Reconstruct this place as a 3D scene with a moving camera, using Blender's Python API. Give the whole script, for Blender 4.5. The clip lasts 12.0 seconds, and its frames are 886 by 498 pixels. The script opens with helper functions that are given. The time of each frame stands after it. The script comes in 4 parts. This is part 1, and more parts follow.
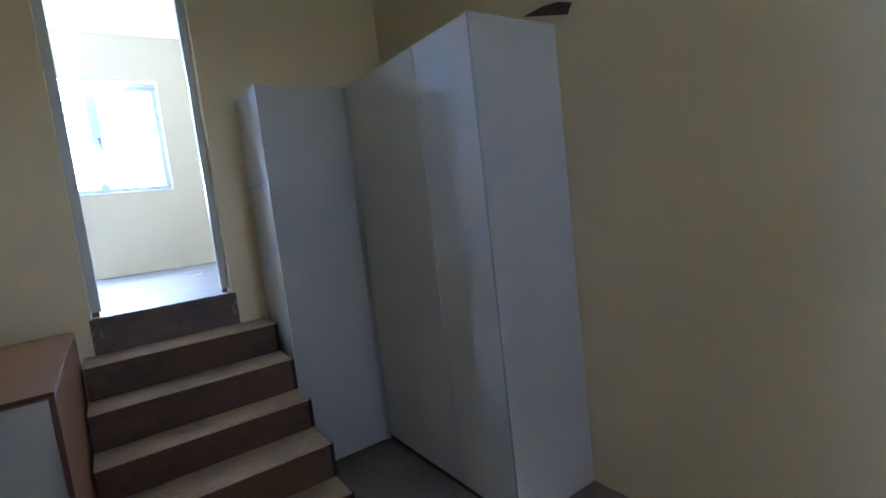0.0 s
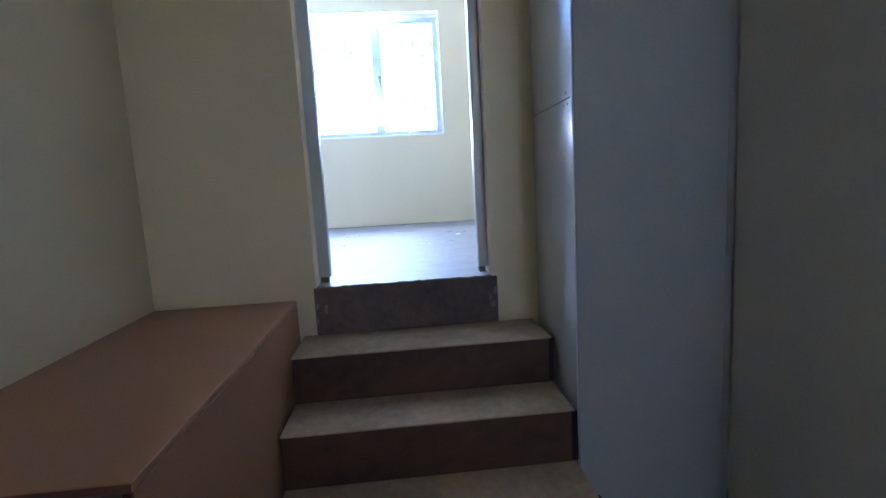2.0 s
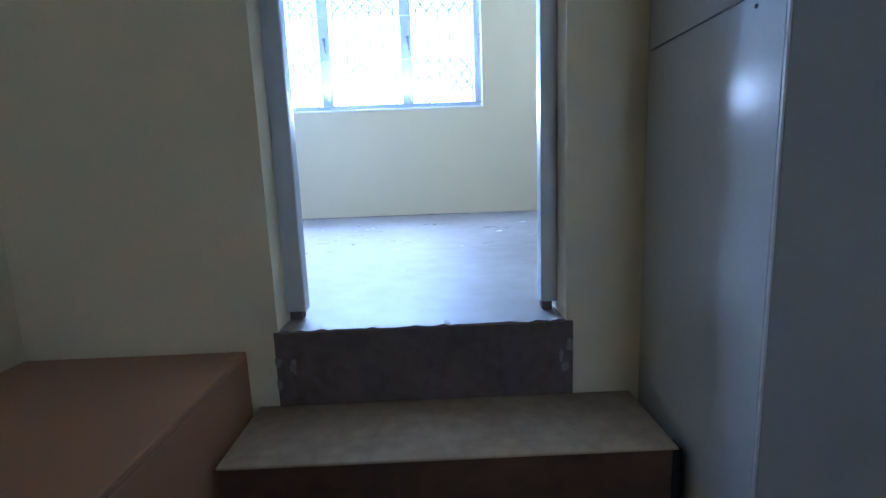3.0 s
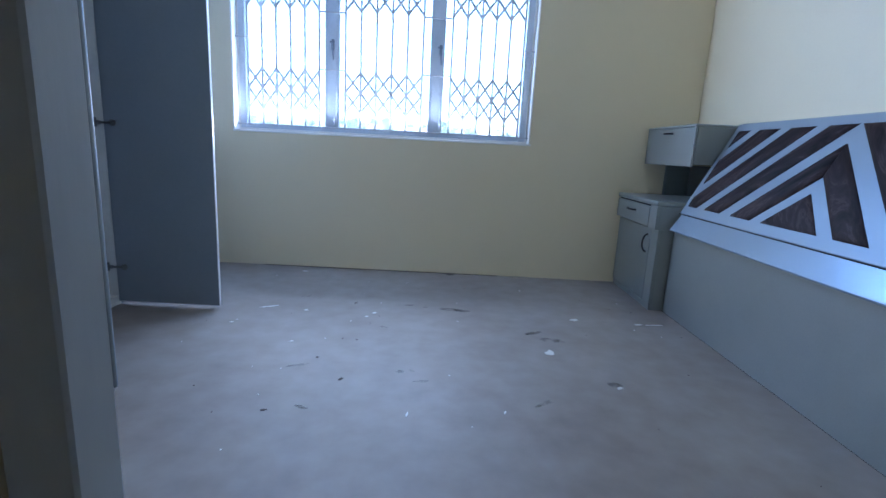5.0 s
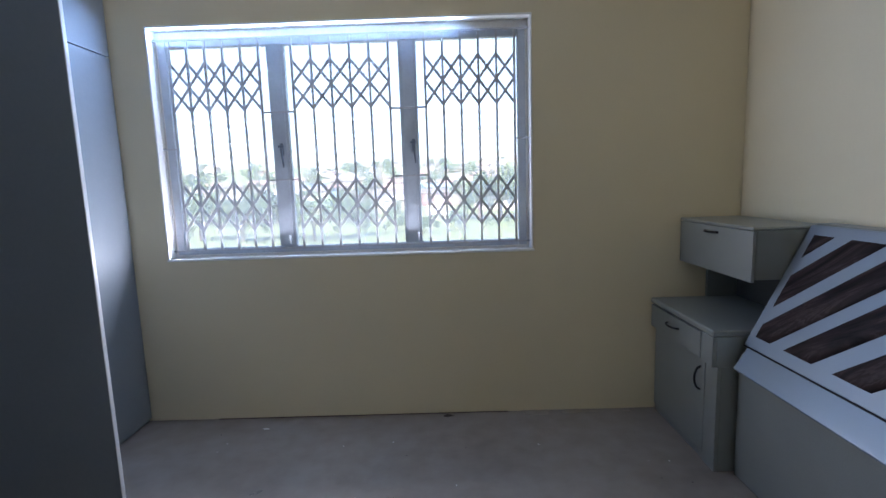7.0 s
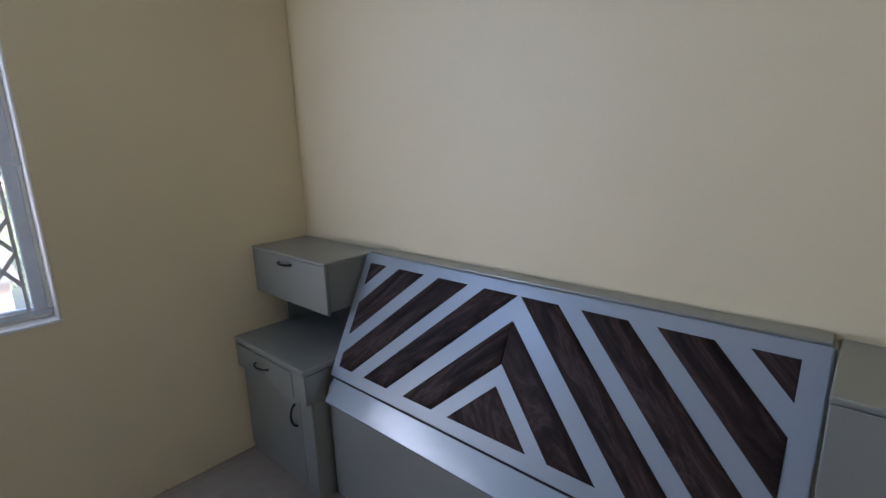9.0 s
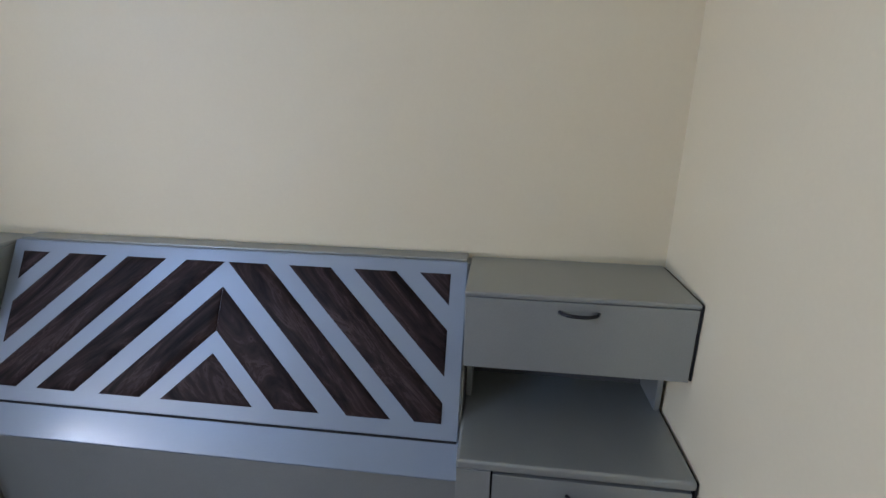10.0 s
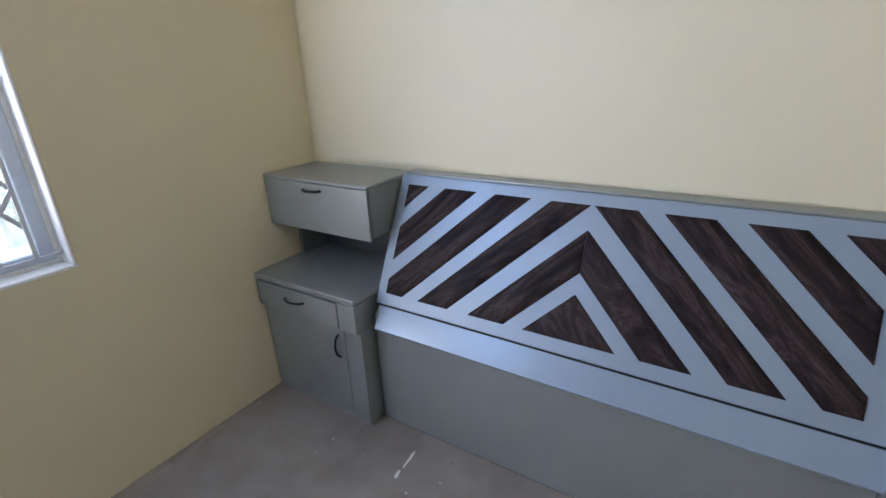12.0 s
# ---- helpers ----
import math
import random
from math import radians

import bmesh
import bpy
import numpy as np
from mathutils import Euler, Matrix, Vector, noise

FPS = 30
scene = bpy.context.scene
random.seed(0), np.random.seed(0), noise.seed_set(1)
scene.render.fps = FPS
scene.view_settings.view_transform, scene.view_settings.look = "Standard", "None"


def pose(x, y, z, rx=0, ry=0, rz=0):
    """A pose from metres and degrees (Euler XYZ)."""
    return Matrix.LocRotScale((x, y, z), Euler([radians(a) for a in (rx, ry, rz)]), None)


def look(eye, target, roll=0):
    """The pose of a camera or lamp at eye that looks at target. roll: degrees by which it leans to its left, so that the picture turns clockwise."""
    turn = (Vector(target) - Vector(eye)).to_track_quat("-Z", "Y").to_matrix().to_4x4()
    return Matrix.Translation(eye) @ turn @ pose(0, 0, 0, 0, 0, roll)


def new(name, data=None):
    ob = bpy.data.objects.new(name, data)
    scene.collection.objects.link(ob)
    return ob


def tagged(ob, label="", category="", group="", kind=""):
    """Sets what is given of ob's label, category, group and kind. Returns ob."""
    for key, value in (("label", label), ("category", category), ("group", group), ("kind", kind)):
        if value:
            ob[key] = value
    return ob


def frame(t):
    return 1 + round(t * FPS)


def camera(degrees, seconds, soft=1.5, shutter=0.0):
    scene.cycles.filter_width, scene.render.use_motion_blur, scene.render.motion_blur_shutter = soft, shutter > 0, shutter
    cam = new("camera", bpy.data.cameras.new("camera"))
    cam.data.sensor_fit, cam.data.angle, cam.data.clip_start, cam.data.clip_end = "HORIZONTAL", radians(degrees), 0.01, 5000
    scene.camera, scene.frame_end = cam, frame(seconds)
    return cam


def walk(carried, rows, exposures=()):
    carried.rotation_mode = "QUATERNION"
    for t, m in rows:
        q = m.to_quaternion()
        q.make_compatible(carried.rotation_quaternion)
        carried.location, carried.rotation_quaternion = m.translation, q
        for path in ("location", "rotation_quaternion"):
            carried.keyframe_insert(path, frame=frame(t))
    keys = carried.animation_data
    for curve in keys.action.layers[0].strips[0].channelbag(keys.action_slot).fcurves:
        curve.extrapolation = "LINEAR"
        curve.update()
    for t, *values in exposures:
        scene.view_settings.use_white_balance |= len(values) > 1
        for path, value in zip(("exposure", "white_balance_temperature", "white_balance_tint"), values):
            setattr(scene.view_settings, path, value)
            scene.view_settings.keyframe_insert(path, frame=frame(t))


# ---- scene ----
cam = camera(85.4, 12.0)
PATH = [
    (0, (0.18, -3.509, 0.467), (1.311, -1.873, 0.263), -6.6),
    (0.5, (0.246, -3.251, 0.486), (1.11, -1.456, 0.309), -4.9),
    (1, (0.391, -2.936, 0.454), (0.983, -1.036, 0.255), -4.3),
    (1.5, (0.458, -2.566, 0.44), (0.783, -0.605, 0.22), -3.6),
    (2, (0.434, -2.122, 0.422), (0.595, -0.146, 0.155), -3.2),
    (2.5, (0.501, -1.693, 0.406), (0.606, 0.281, 0.099), -2.7),
    (3, (0.479, -1.263, 0.422), (0.505, 0.71, 0.093), -2.2),
    (3.2, (0.423, -1.066, 0.416), (0.417, 0.902, 0.058), -1.9),
    (4.8, (0.381, -0.319, 0.88), (0.407, 1.635, 0.452), 3.1),
    (5, (0.354, -0.223, 0.913), (0.369, 1.736, 0.509), 3.0),
    (5.5, (0.419, -0.069, 1.027), (0.449, 1.893, 0.644), 1.8),
    (6, (0.506, 0.159, 1.145), (0.56, 2.131, 0.817), 0.4),
    (6.5, (0.482, 0.326, 1.241), (0.471, 2.307, 0.967), -1.4),
    (6.7, (0.471, 0.418, 1.283), (0.44, 2.401, 1.021), -2.0),
    (8.3, (0.612, 0.88, 1.676), (1.174, 2.771, 1.347), -1.0),
    (8.5, (0.646, 0.856, 1.682), (1.454, 2.65, 1.321), -1.8),
    (9, (0.634, 0.869, 1.658), (2.077, 2.179, 1.211), -1.8),
    (9.5, (0.519, 0.869, 1.66), (2.318, 1.565, 1.13), -0.3),
    (10, (0.465, 0.801, 1.649), (2.373, 1.019, 1.088), 1.0),
    (10.5, (0.449, 0.792, 1.653), (2.362, 0.734, 1.072), 1.5),
    (11, (0.434, 0.892, 1.645), (2.329, 0.808, 1.013), 1.3),
    (11.5, (0.401, 1.056, 1.637), (2.257, 1.328, 0.944), 0.1),
    (11.8, (0.374, 1.188, 1.628), (2.094, 1.906, 0.903), -1.7),
    (12, (0.349, 1.31, 1.605), (1.901, 2.34, 0.878), -2.6),
]
EXPOSURES = [
    (0.0, 5.05, 4950, 19), (0.7, 5.0, 4900, 19), (2.5, 4.65, 4700, 18), (3.2, 4.4, 4550, 15), (4.8, 3.35, 4900, 17), (5.5, 3.0, 5300, 18),
    (6.5, 2.65, 5900, 21), (8.5, 2.05, 6150, 24), (9.0, 2.62, 6350, 24), (9.5, 2.95, 6300, 23), (10.0, 2.9, 6300, 24), (10.5, 2.85, 6300, 27), (11.5, 3.05, 6150, 23), (12.0, 3.35, 6300, 22),
]
walk(cam, [(t, look(eye, target, roll)) for t, eye, target, roll in PATH], EXPOSURES)

# ---- light ----
world = bpy.data.worlds.new("sky_world")
scene.world = world
world.use_nodes = True
sky = world.node_tree.nodes.new("ShaderNodeTexSky")
sky.sky_type = "NISHITA"
sky.sun_disc = False
sky.sun_elevation = radians(52)
sky.sun_rotation = radians(200)
sky.dust_density = 3.0
world.node_tree.links.new(sky.outputs[0], world.node_tree.nodes["Background"].inputs[0])
world.node_tree.nodes["Background"].inputs[1].default_value = 0.15

sun = new("sun", bpy.data.lights.new("sun", "SUN"))
sun.data.energy = 3.5
sun.data.angle = radians(0.5)
sun.data.color = (1.0, 0.95, 0.88)
sun.matrix_world = look((-20, -45, 60), (0, 0, 0))


def window_lamp(name, eye, target, width, height, watts, colour):
    lamp = new(name, bpy.data.lights.new(name, "AREA"))
    lamp.data.shape = "RECTANGLE"
    lamp.data.size, lamp.data.size_y = width, height
    lamp.data.energy = watts
    lamp.data.color = colour
    lamp.matrix_world = look(eye, target)
    return lamp


# added strip lamps: for sky light at the bedroom window's head, for sunlit ground at its sill
window_lamp("window_skylight", (-0.27, 3.336, 2.246), (-0.27, 0.0, 1.6), 1.70, 0.028, 4.3, (0.38, 0.62, 1.0))
window_lamp("window_sill_fill", (-0.27, 3.308, 1.0), (-0.27, 2.408, 1.56), 1.70, 0.026, 4.8, (0.83, 0.89, 0.95))
# added fill lamp for the stair hall, set in an unseen opening behind it
window_lamp("hall_fill", (1.75, -6.55, 1.7), (0.9, 0.0, 1.2), 0.5, 0.5, 0.030, (1.0, 0.84, 0.74))


# ---- materials ----
def material(name, colour, rough=0.6, metal=0.0, dark=None, scale=3.0, fine=60.0, amount=0.5, bump=0.1, spec=0.5, stretch=(1, 1, 1), coat=0.0, rough_var=0.1, island=0.0, detail=8):
    """A surface in two tones mixed by broad stains and fine grain, with fine relief."""
    m = bpy.data.materials.new(name)
    m.use_nodes = True
    n, l = m.node_tree.nodes, m.node_tree.links
    b = n["Principled BSDF"]
    b.inputs["Metallic"].default_value = metal
    b.inputs["Specular IOR Level"].default_value = spec
    b.inputs["Coat Weight"].default_value = coat
    b.inputs["Coat Roughness"].default_value = 0.15
    co = n.new("ShaderNodeTexCoord")
    mp = n.new("ShaderNodeMapping")
    mp.inputs["Scale"].default_value = stretch
    l.new(co.outputs["Object"], mp.inputs["Vector"])
    a = n.new("ShaderNodeTexNoise")
    a.inputs["Scale"].default_value, a.inputs["Detail"].default_value, a.inputs["Roughness"].default_value = scale, detail, 0.6
    f = n.new("ShaderNodeTexNoise")
    f.inputs["Scale"].default_value, f.inputs["Detail"].default_value = fine, min(detail, 6)
    l.new(mp.outputs[0], a.inputs["Vector"])
    l.new(mp.outputs[0], f.inputs["Vector"])
    mix = n.new("ShaderNodeMath")
    mix.operation = "MULTIPLY_ADD"
    mix.inputs[1].default_value = 0.35
    l.new(f.outputs["Fac"], mix.inputs[0])
    half = n.new("ShaderNodeMath")
    half.operation = "MULTIPLY"
    half.inputs[1].default_value = 0.65
    l.new(a.outputs["Fac"], half.inputs[0])
    l.new(half.outputs[0], mix.inputs[2])
    ramp = n.new("ShaderNodeValToRGB")
    dark = dark or tuple(c * 0.8 for c in colour)
    ramp.color_ramp.elements[0].position = 0.5 - 0.25 * (1.1 - amount)
    ramp.color_ramp.elements[1].position = 0.5 + 0.25 * (1.1 - amount)
    ramp.color_ramp.elements[0].color = (*dark, 1)
    ramp.color_ramp.elements[1].color = (*colour, 1)
    l.new(mix.outputs[0], ramp.inputs[0])
    out = ramp.outputs[0]
    if island:
        info = n.new("ShaderNodeObjectInfo")
        hsv = n.new("ShaderNodeHueSaturation")
        mr = n.new("ShaderNodeMapRange")
        mr.inputs["To Min"].default_value, mr.inputs["To Max"].default_value = 1 - island, 1 + island
        l.new(info.outputs["Random"], mr.inputs["Value"])
        l.new(mr.outputs[0], hsv.inputs["Value"])
        l.new(out, hsv.inputs["Color"])
        out = hsv.outputs[0]
    l.new(out, b.inputs["Base Color"])
    r = n.new("ShaderNodeMapRange")
    r.inputs["To Min"].default_value, r.inputs["To Max"].default_value = max(rough - rough_var, 0.03), min(rough + rough_var, 1)
    l.new(a.outputs["Fac"], r.inputs["Value"])
    l.new(r.outputs[0], b.inputs["Roughness"])
    if bump:
        bp = n.new("ShaderNodeBump")
        bp.inputs["Strength"].default_value = bump
        bp.inputs["Distance"].default_value = 0.01
        l.new(mix.outputs[0], bp.inputs["Height"])
        l.new(bp.outputs[0], b.inputs["Normal"])
    return m


def thin_stain(name, colour):
    """A worn stain, broken up so that the floor shows through it."""
    m = material(name, colour, 0.7, scale=14, bump=0.0)
    n, l = m.node_tree.nodes, m.node_tree.links
    co = n.new("ShaderNodeTexCoord")
    a = n.new("ShaderNodeTexNoise")
    a.inputs["Scale"].default_value, a.inputs["Detail"].default_value = 22, 6
    l.new(co.outputs["Object"], a.inputs["Vector"])
    r = n.new("ShaderNodeMapRange")
    r.inputs["From Min"].default_value, r.inputs["From Max"].default_value = 0.40, 0.68
    r.inputs["To Min"].default_value, r.inputs["To Max"].default_value = 0.0, 0.5
    l.new(a.outputs["Fac"], r.inputs["Value"])
    l.new(r.outputs[0], n["Principled BSDF"].inputs["Alpha"])
    return m


def burl_wood(name):
    """Dark brown wood print with flowing figure and pale veins."""
    m = bpy.data.materials.new(name)
    m.use_nodes = True
    n, l = m.node_tree.nodes, m.node_tree.links
    b = n["Principled BSDF"]
    co = n.new("ShaderNodeTexCoord")
    info = n.new("ShaderNodeObjectInfo")
    sh = n.new("ShaderNodeVectorMath")
    sh.operation = "ADD"
    mul = n.new("ShaderNodeMath")
    mul.operation = "MULTIPLY"
    mul.inputs[1].default_value = 7.0
    l.new(info.outputs["Random"], mul.inputs[0])
    l.new(co.outputs["UV"], sh.inputs[0])
    l.new(mul.outputs[0], sh.inputs[1])
    mp = n.new("ShaderNodeMapping")
    mp.inputs["Scale"].default_value = (1.5, 8.0, 1)
    l.new(sh.outputs[0], mp.inputs["Vector"])
    a = n.new("ShaderNodeTexNoise")
    a.inputs["Scale"].default_value, a.inputs["Detail"].default_value, a.inputs["Roughness"].default_value, a.inputs["Distortion"].default_value = 1.15, 7, 0.62, 2.4
    l.new(mp.outputs[0], a.inputs["Vector"])
    ramp = n.new("ShaderNodeValToRGB")
    e = ramp.color_ramp.elements
    e[0].position, e[0].color = 0.30, (0.007, 0.005, 0.005, 1)
    e[1].position, e[1].color = 0.80, (0.115, 0.082, 0.078, 1)
    for pos, c in ((0.42, (0.020, 0.013, 0.013)), (0.52, (0.033, 0.021, 0.020)), (0.57, (0.062, 0.042, 0.039)), (0.60, (0.028, 0.017, 0.016))):
        k = e.new(pos)
        k.color = (*c, 1)
    l.new(a.outputs["Fac"], ramp.inputs[0])
    l.new(ramp.outputs[0], b.inputs["Base Color"])
    b.inputs["Roughness"].default_value = 0.55
    b.inputs["Specular IOR Level"].default_value = 0.1
    bp = n.new("ShaderNodeBump")
    bp.inputs["Strength"].default_value = 0.05
    l.new(a.outputs["Fac"], bp.inputs["Height"])
    l.new(bp.outputs[0], b.inputs["Normal"])
    return m


def glass_pane(name):
    """Clear glass with a translucent veil mixed in, which scatters some daylight to imitate outdoor haze."""
    m = bpy.data.materials.new(name)
    m.use_nodes = True
    n, l = m.node_tree.nodes, m.node_tree.links
    b = n["Principled BSDF"]
    b.inputs["Base Color"].default_value = (0.97, 0.99, 0.98, 1)
    b.inputs["Roughness"].default_value = 0.0
    b.inputs["Transmission Weight"].default_value = 1.0
    b.inputs["IOR"].default_value = 1.45
    # pale veil added over the view in place of haze
    veil = n.new("ShaderNodeBsdfTranslucent")
    veil.inputs["Color"].default_value = (0.9, 0.9, 0.9, 1)
    veil_noise = n.new("ShaderNodeTexNoise")
    veil_noise.inputs["Scale"].default_value = 3.0
    veil_noise.inputs["Detail"].default_value = 6.0
    fac = n.new("ShaderNodeMapRange")
    fac.inputs["To Min"].default_value, fac.inputs["To Max"].default_value = 0.20, 0.32
    l.new(veil_noise.outputs["Fac"], fac.inputs["Value"])
    mix = n.new("ShaderNodeMixShader")
    l.new(fac.outputs[0], mix.inputs[0])
    l.new(b.outputs[0], mix.inputs[1])
    l.new(veil.outputs[0], mix.inputs[2])
    l.new(mix.outputs[0], n["Material Output"].inputs["Surface"])
    return m


M_WALL = material("cream_wall_paint", (0.77, 0.67, 0.46), 0.55, dark=(0.73, 0.63, 0.425), scale=1.2, fine=90, amount=0.2, bump=0.06)
M_CEIL = material("ceiling_paint", (0.84, 0.83, 0.79), 0.8, scale=1.5, amount=0.2, bump=0.04)
M_REVEAL = material("white_reveal_paint", (0.90, 0.89, 0.87), 0.5, dark=(0.78, 0.75, 0.70), scale=6, amount=0.4, bump=0.15)
M_SCREED = material("cement_screed", (0.295, 0.255, 0.220), 0.58, dark=(0.175, 0.138, 0.112), scale=1.3, fine=9, amount=0.34, bump=0.05, rough_var=0.25, detail=5)
M_HALLFLOOR = material("dusty_hall_cement", (0.20, 0.17, 0.13), 0.8, dark=(0.12, 0.10, 0.08), scale=2.5, fine=45, amount=0.6, bump=0.3)
M_SILLCEM = material("raw_cement_riser", (0.18, 0.135, 0.115), 0.9, dark=(0.10, 0.075, 0.064), scale=4, fine=30, amount=0.6, bump=0.5)
# light from above is put into the tread colour, shade into the riser colour
M_TREAD = material("dusty_tread_lightened", (0.58, 0.45, 0.28), 0.75, dark=(0.27, 0.195, 0.125), scale=3, fine=30, amount=0.25, bump=0.08, stretch=(1, 1, 1))
M_RISER = material("brown_riser_shaded", (0.125, 0.060, 0.028), 0.55, dark=(0.035, 0.018, 0.011), scale=2.6, fine=18, amount=0.4, bump=0.12, stretch=(0.8, 1, 1.3))
M_BOX = material("reddish_brown_board", (0.46, 0.245, 0.135), 0.42, dark=(0.40, 0.21, 0.115), scale=2, fine=80, amount=0.3, bump=0.03)
M_BOXEDGE = material("dark_red_edging", (0.12, 0.045, 0.04), 0.5, amount=0.3)
M_MEL_WHITE = material("white_melamine", (0.68, 0.67, 0.63), 0.19, dark=(0.60, 0.59, 0.55), scale=2, amount=0.2, bump=0.01, rough_var=0.03)
M_MEL_GREY = material("blue_grey_melamine", (0.375, 0.375, 0.37), 0.38, dark=(0.335, 0.335, 0.33), scale=2.5, amount=0.25, bump=0.02)
M_DOORGREY = material("slate_grey_board", (0.215, 0.24, 0.268), 0.5, dark=(0.19, 0.215, 0.24), scale=2.5, amount=0.3, bump=0.02)
M_SILVER = material("silver_grey_paint", (0.338, 0.354, 0.332), 0.35, metal=0.46, dark=(0.295, 0.312, 0.29), scale=3, fine=220, amount=0.35, bump=0.02, rough_var=0.04)
# darkened copy of the silver, for shade at the back of the niches
M_NICHE_SHADE = material("niche_shade_board", (0.10, 0.105, 0.105), 0.5, scale=3, amount=0.3, bump=0.03)
M_PEARL = material("pearl_silver_paint", (0.285, 0.33, 0.375), 0.38, metal=0.15, dark=(0.27, 0.315, 0.36), scale=1.6, fine=160, amount=0.3, bump=0.0, spec=0.4, rough_var=0.05)
M_LEDGE = material("glossy_silver_ledge", (0.295, 0.345, 0.40), 0.25, metal=0.15, dark=(0.28, 0.33, 0.385), scale=2.2, fine=160, amount=0.3, bump=0.0, spec=0.45, rough_var=0.04)


def wavy(m, scale, strength):
    """Soft waves and dents in a glossy paint."""
    n, l = m.node_tree.nodes, m.node_tree.links
    co = n.new("ShaderNodeTexCoord")
    a = n.new("ShaderNodeTexNoise")
    a.inputs["Scale"].default_value, a.inputs["Detail"].default_value, a.inputs["Distortion"].default_value = scale, 2.0, 0.8
    l.new(co.outputs["Object"], a.inputs["Vector"])
    bp = n.new("ShaderNodeBump")
    bp.inputs["Strength"].default_value, bp.inputs["Distance"].default_value = strength, 0.02
    l.new(a.outputs["Fac"], bp.inputs["Height"])
    l.new(bp.outputs[0], n["Principled BSDF"].inputs["Normal"])


wavy(M_LEDGE, 3.0, 0.07)
wavy(M_PEARL, 2.5, 0.05)
M_EDGE = material("white_edging", (0.80, 0.80, 0.80), 0.35, amount=0.2, bump=0.0)
M_WOOD = burl_wood("dark_burl_wood")
M_STEEL = material("blue_grey_frame_paint", (0.58, 0.60, 0.62), 0.36, dark=(0.50, 0.52, 0.54), scale=8, fine=70, amount=0.3, bump=0.12, stretch=(1, 1, 0.15))
M_WINFRAME = material("grey_window_paint", (0.62, 0.67, 0.74), 0.5, scale=6, amount=0.3, bump=0.05)
M_BAR = material("grey_grille_paint", (0.58, 0.59, 0.63), 0.4, scale=20, amount=0.4, bump=0.05)
M_BLACK = material("dark_pewter", (0.035, 0.035, 0.04), 0.3, metal=0.7, scale=30, amount=0.4, bump=0.02)
M_LATCH = material("grey_latch_paint", (0.16, 0.19, 0.25), 0.4, scale=20, amount=0.3, bump=0.02)
M_HINGE = material("nickel_hinge", (0.22, 0.22, 0.22), 0.35, metal=0.9, scale=30, amount=0.4, bump=0.02)
M_GAP = material("dark_gap", (0.012, 0.012, 0.013), 0.8, amount=0.3, bump=0.0)
M_FLAKE = material("white_paint_flake", (0.72, 0.69, 0.64), 0.7, amount=0.4)
# floor dirt, and the painted shade of a recess above the hall closet
M_DIRT_SHADE = material("dark_dirt_and_shade", (0.07, 0.05, 0.04), 0.9, amount=0.5)
M_SMUDGE = thin_stain("brown_smudge", (0.17, 0.135, 0.112))
M_SPLASH = material("cement_splash", (0.36, 0.31, 0.26), 0.8, dark=(0.28, 0.235, 0.19), scale=9, amount=0.3, bump=0.1)
M_CHIP = material("pale_chipped_plaster", (0.34, 0.30, 0.26), 0.9, dark=(0.16, 0.13, 0.11), scale=25, amount=0.4, bump=0.4)
M_GLASS = glass_pane("window_glass")
M_GRASS = material("grass_field", (0.12, 0.165, 0.05), 0.95, dark=(0.10, 0.11, 0.05), scale=0.05, fine=1.5, amount=0.4, bump=0.0)
M_LEAF = material("tree_leaf", (0.10, 0.15, 0.055), 0.7, dark=(0.06, 0.095, 0.035), scale=0.6, fine=4, amount=0.5, bump=0.0, island=0.3)
M_BARK = material("tree_bark", (0.14, 0.10, 0.07), 0.9, scale=4, bump=0.2)
M_ROAD = material("pale_road", (0.20, 0.18, 0.16), 0.9, scale=0.3, bump=0.0)
M_ROOF = material("grey_tile_roof", (0.13, 0.108, 0.105), 0.85, dark=(0.09, 0.076, 0.074), scale=0.8, fine=6, bump=0.1)
M_ROOFRED = material("red_roof", (0.27, 0.165, 0.14), 0.8, scale=1, bump=0.0, island=0.3)
M_ROOFPALE = material("pale_metal_roof", (0.45, 0.45, 0.45), 0.5, scale=1, bump=0.0, island=0.2)
M_ROOFBLUE = material("blue_metal_roof", (0.20, 0.29, 0.38), 0.5, scale=1, bump=0.0, island=0.3)
M_PINK = material("pink_plaster", (0.36, 0.19, 0.15), 0.85, dark=(0.30, 0.16, 0.125), scale=0.8, bump=0.0)
M_PLASTER = material("pale_plaster", (0.38, 0.34, 0.29), 0.85, scale=0.8, bump=0.0, island=0.25)
M_DARKGLASS = material("dark_window_glass", (0.06, 0.075, 0.09), 0.15, amount=0.2, bump=0.0)
M_WHITEVAN = material("white_vehicle_paint", (0.80, 0.80, 0.80), 0.3, amount=0.1, bump=0.0)
M_TYRE = material("tyre_rubber", (0.02, 0.02, 0.02), 0.9, bump=0.0)


# ---- building helpers ----
def bm_box(x0, x1, y0, y1, z0, z1, bevel=0.0, bm=None, segments=2):
    """A box between two corners, with rounded edges."""
    b = bmesh.new()
    bmesh.ops.create_cube(b, size=1)
    for v in b.verts:
        v.co = Vector(((x0 + x1) / 2 + v.co.x * (x1 - x0), (y0 + y1) / 2 + v.co.y * (y1 - y0), (z0 + z1) / 2 + v.co.z * (z1 - z0)))
    if bevel:
        bmesh.ops.bevel(b, geom=b.edges[:], offset=bevel, segments=segments, affect="EDGES", profile=0.5)
    if bm is None:
        return b
    me = bpy.data.meshes.new("join")
    b.to_mesh(me)
    b.free()
    bm.from_mesh(me)
    bpy.data.meshes.remove(me)
    return bm


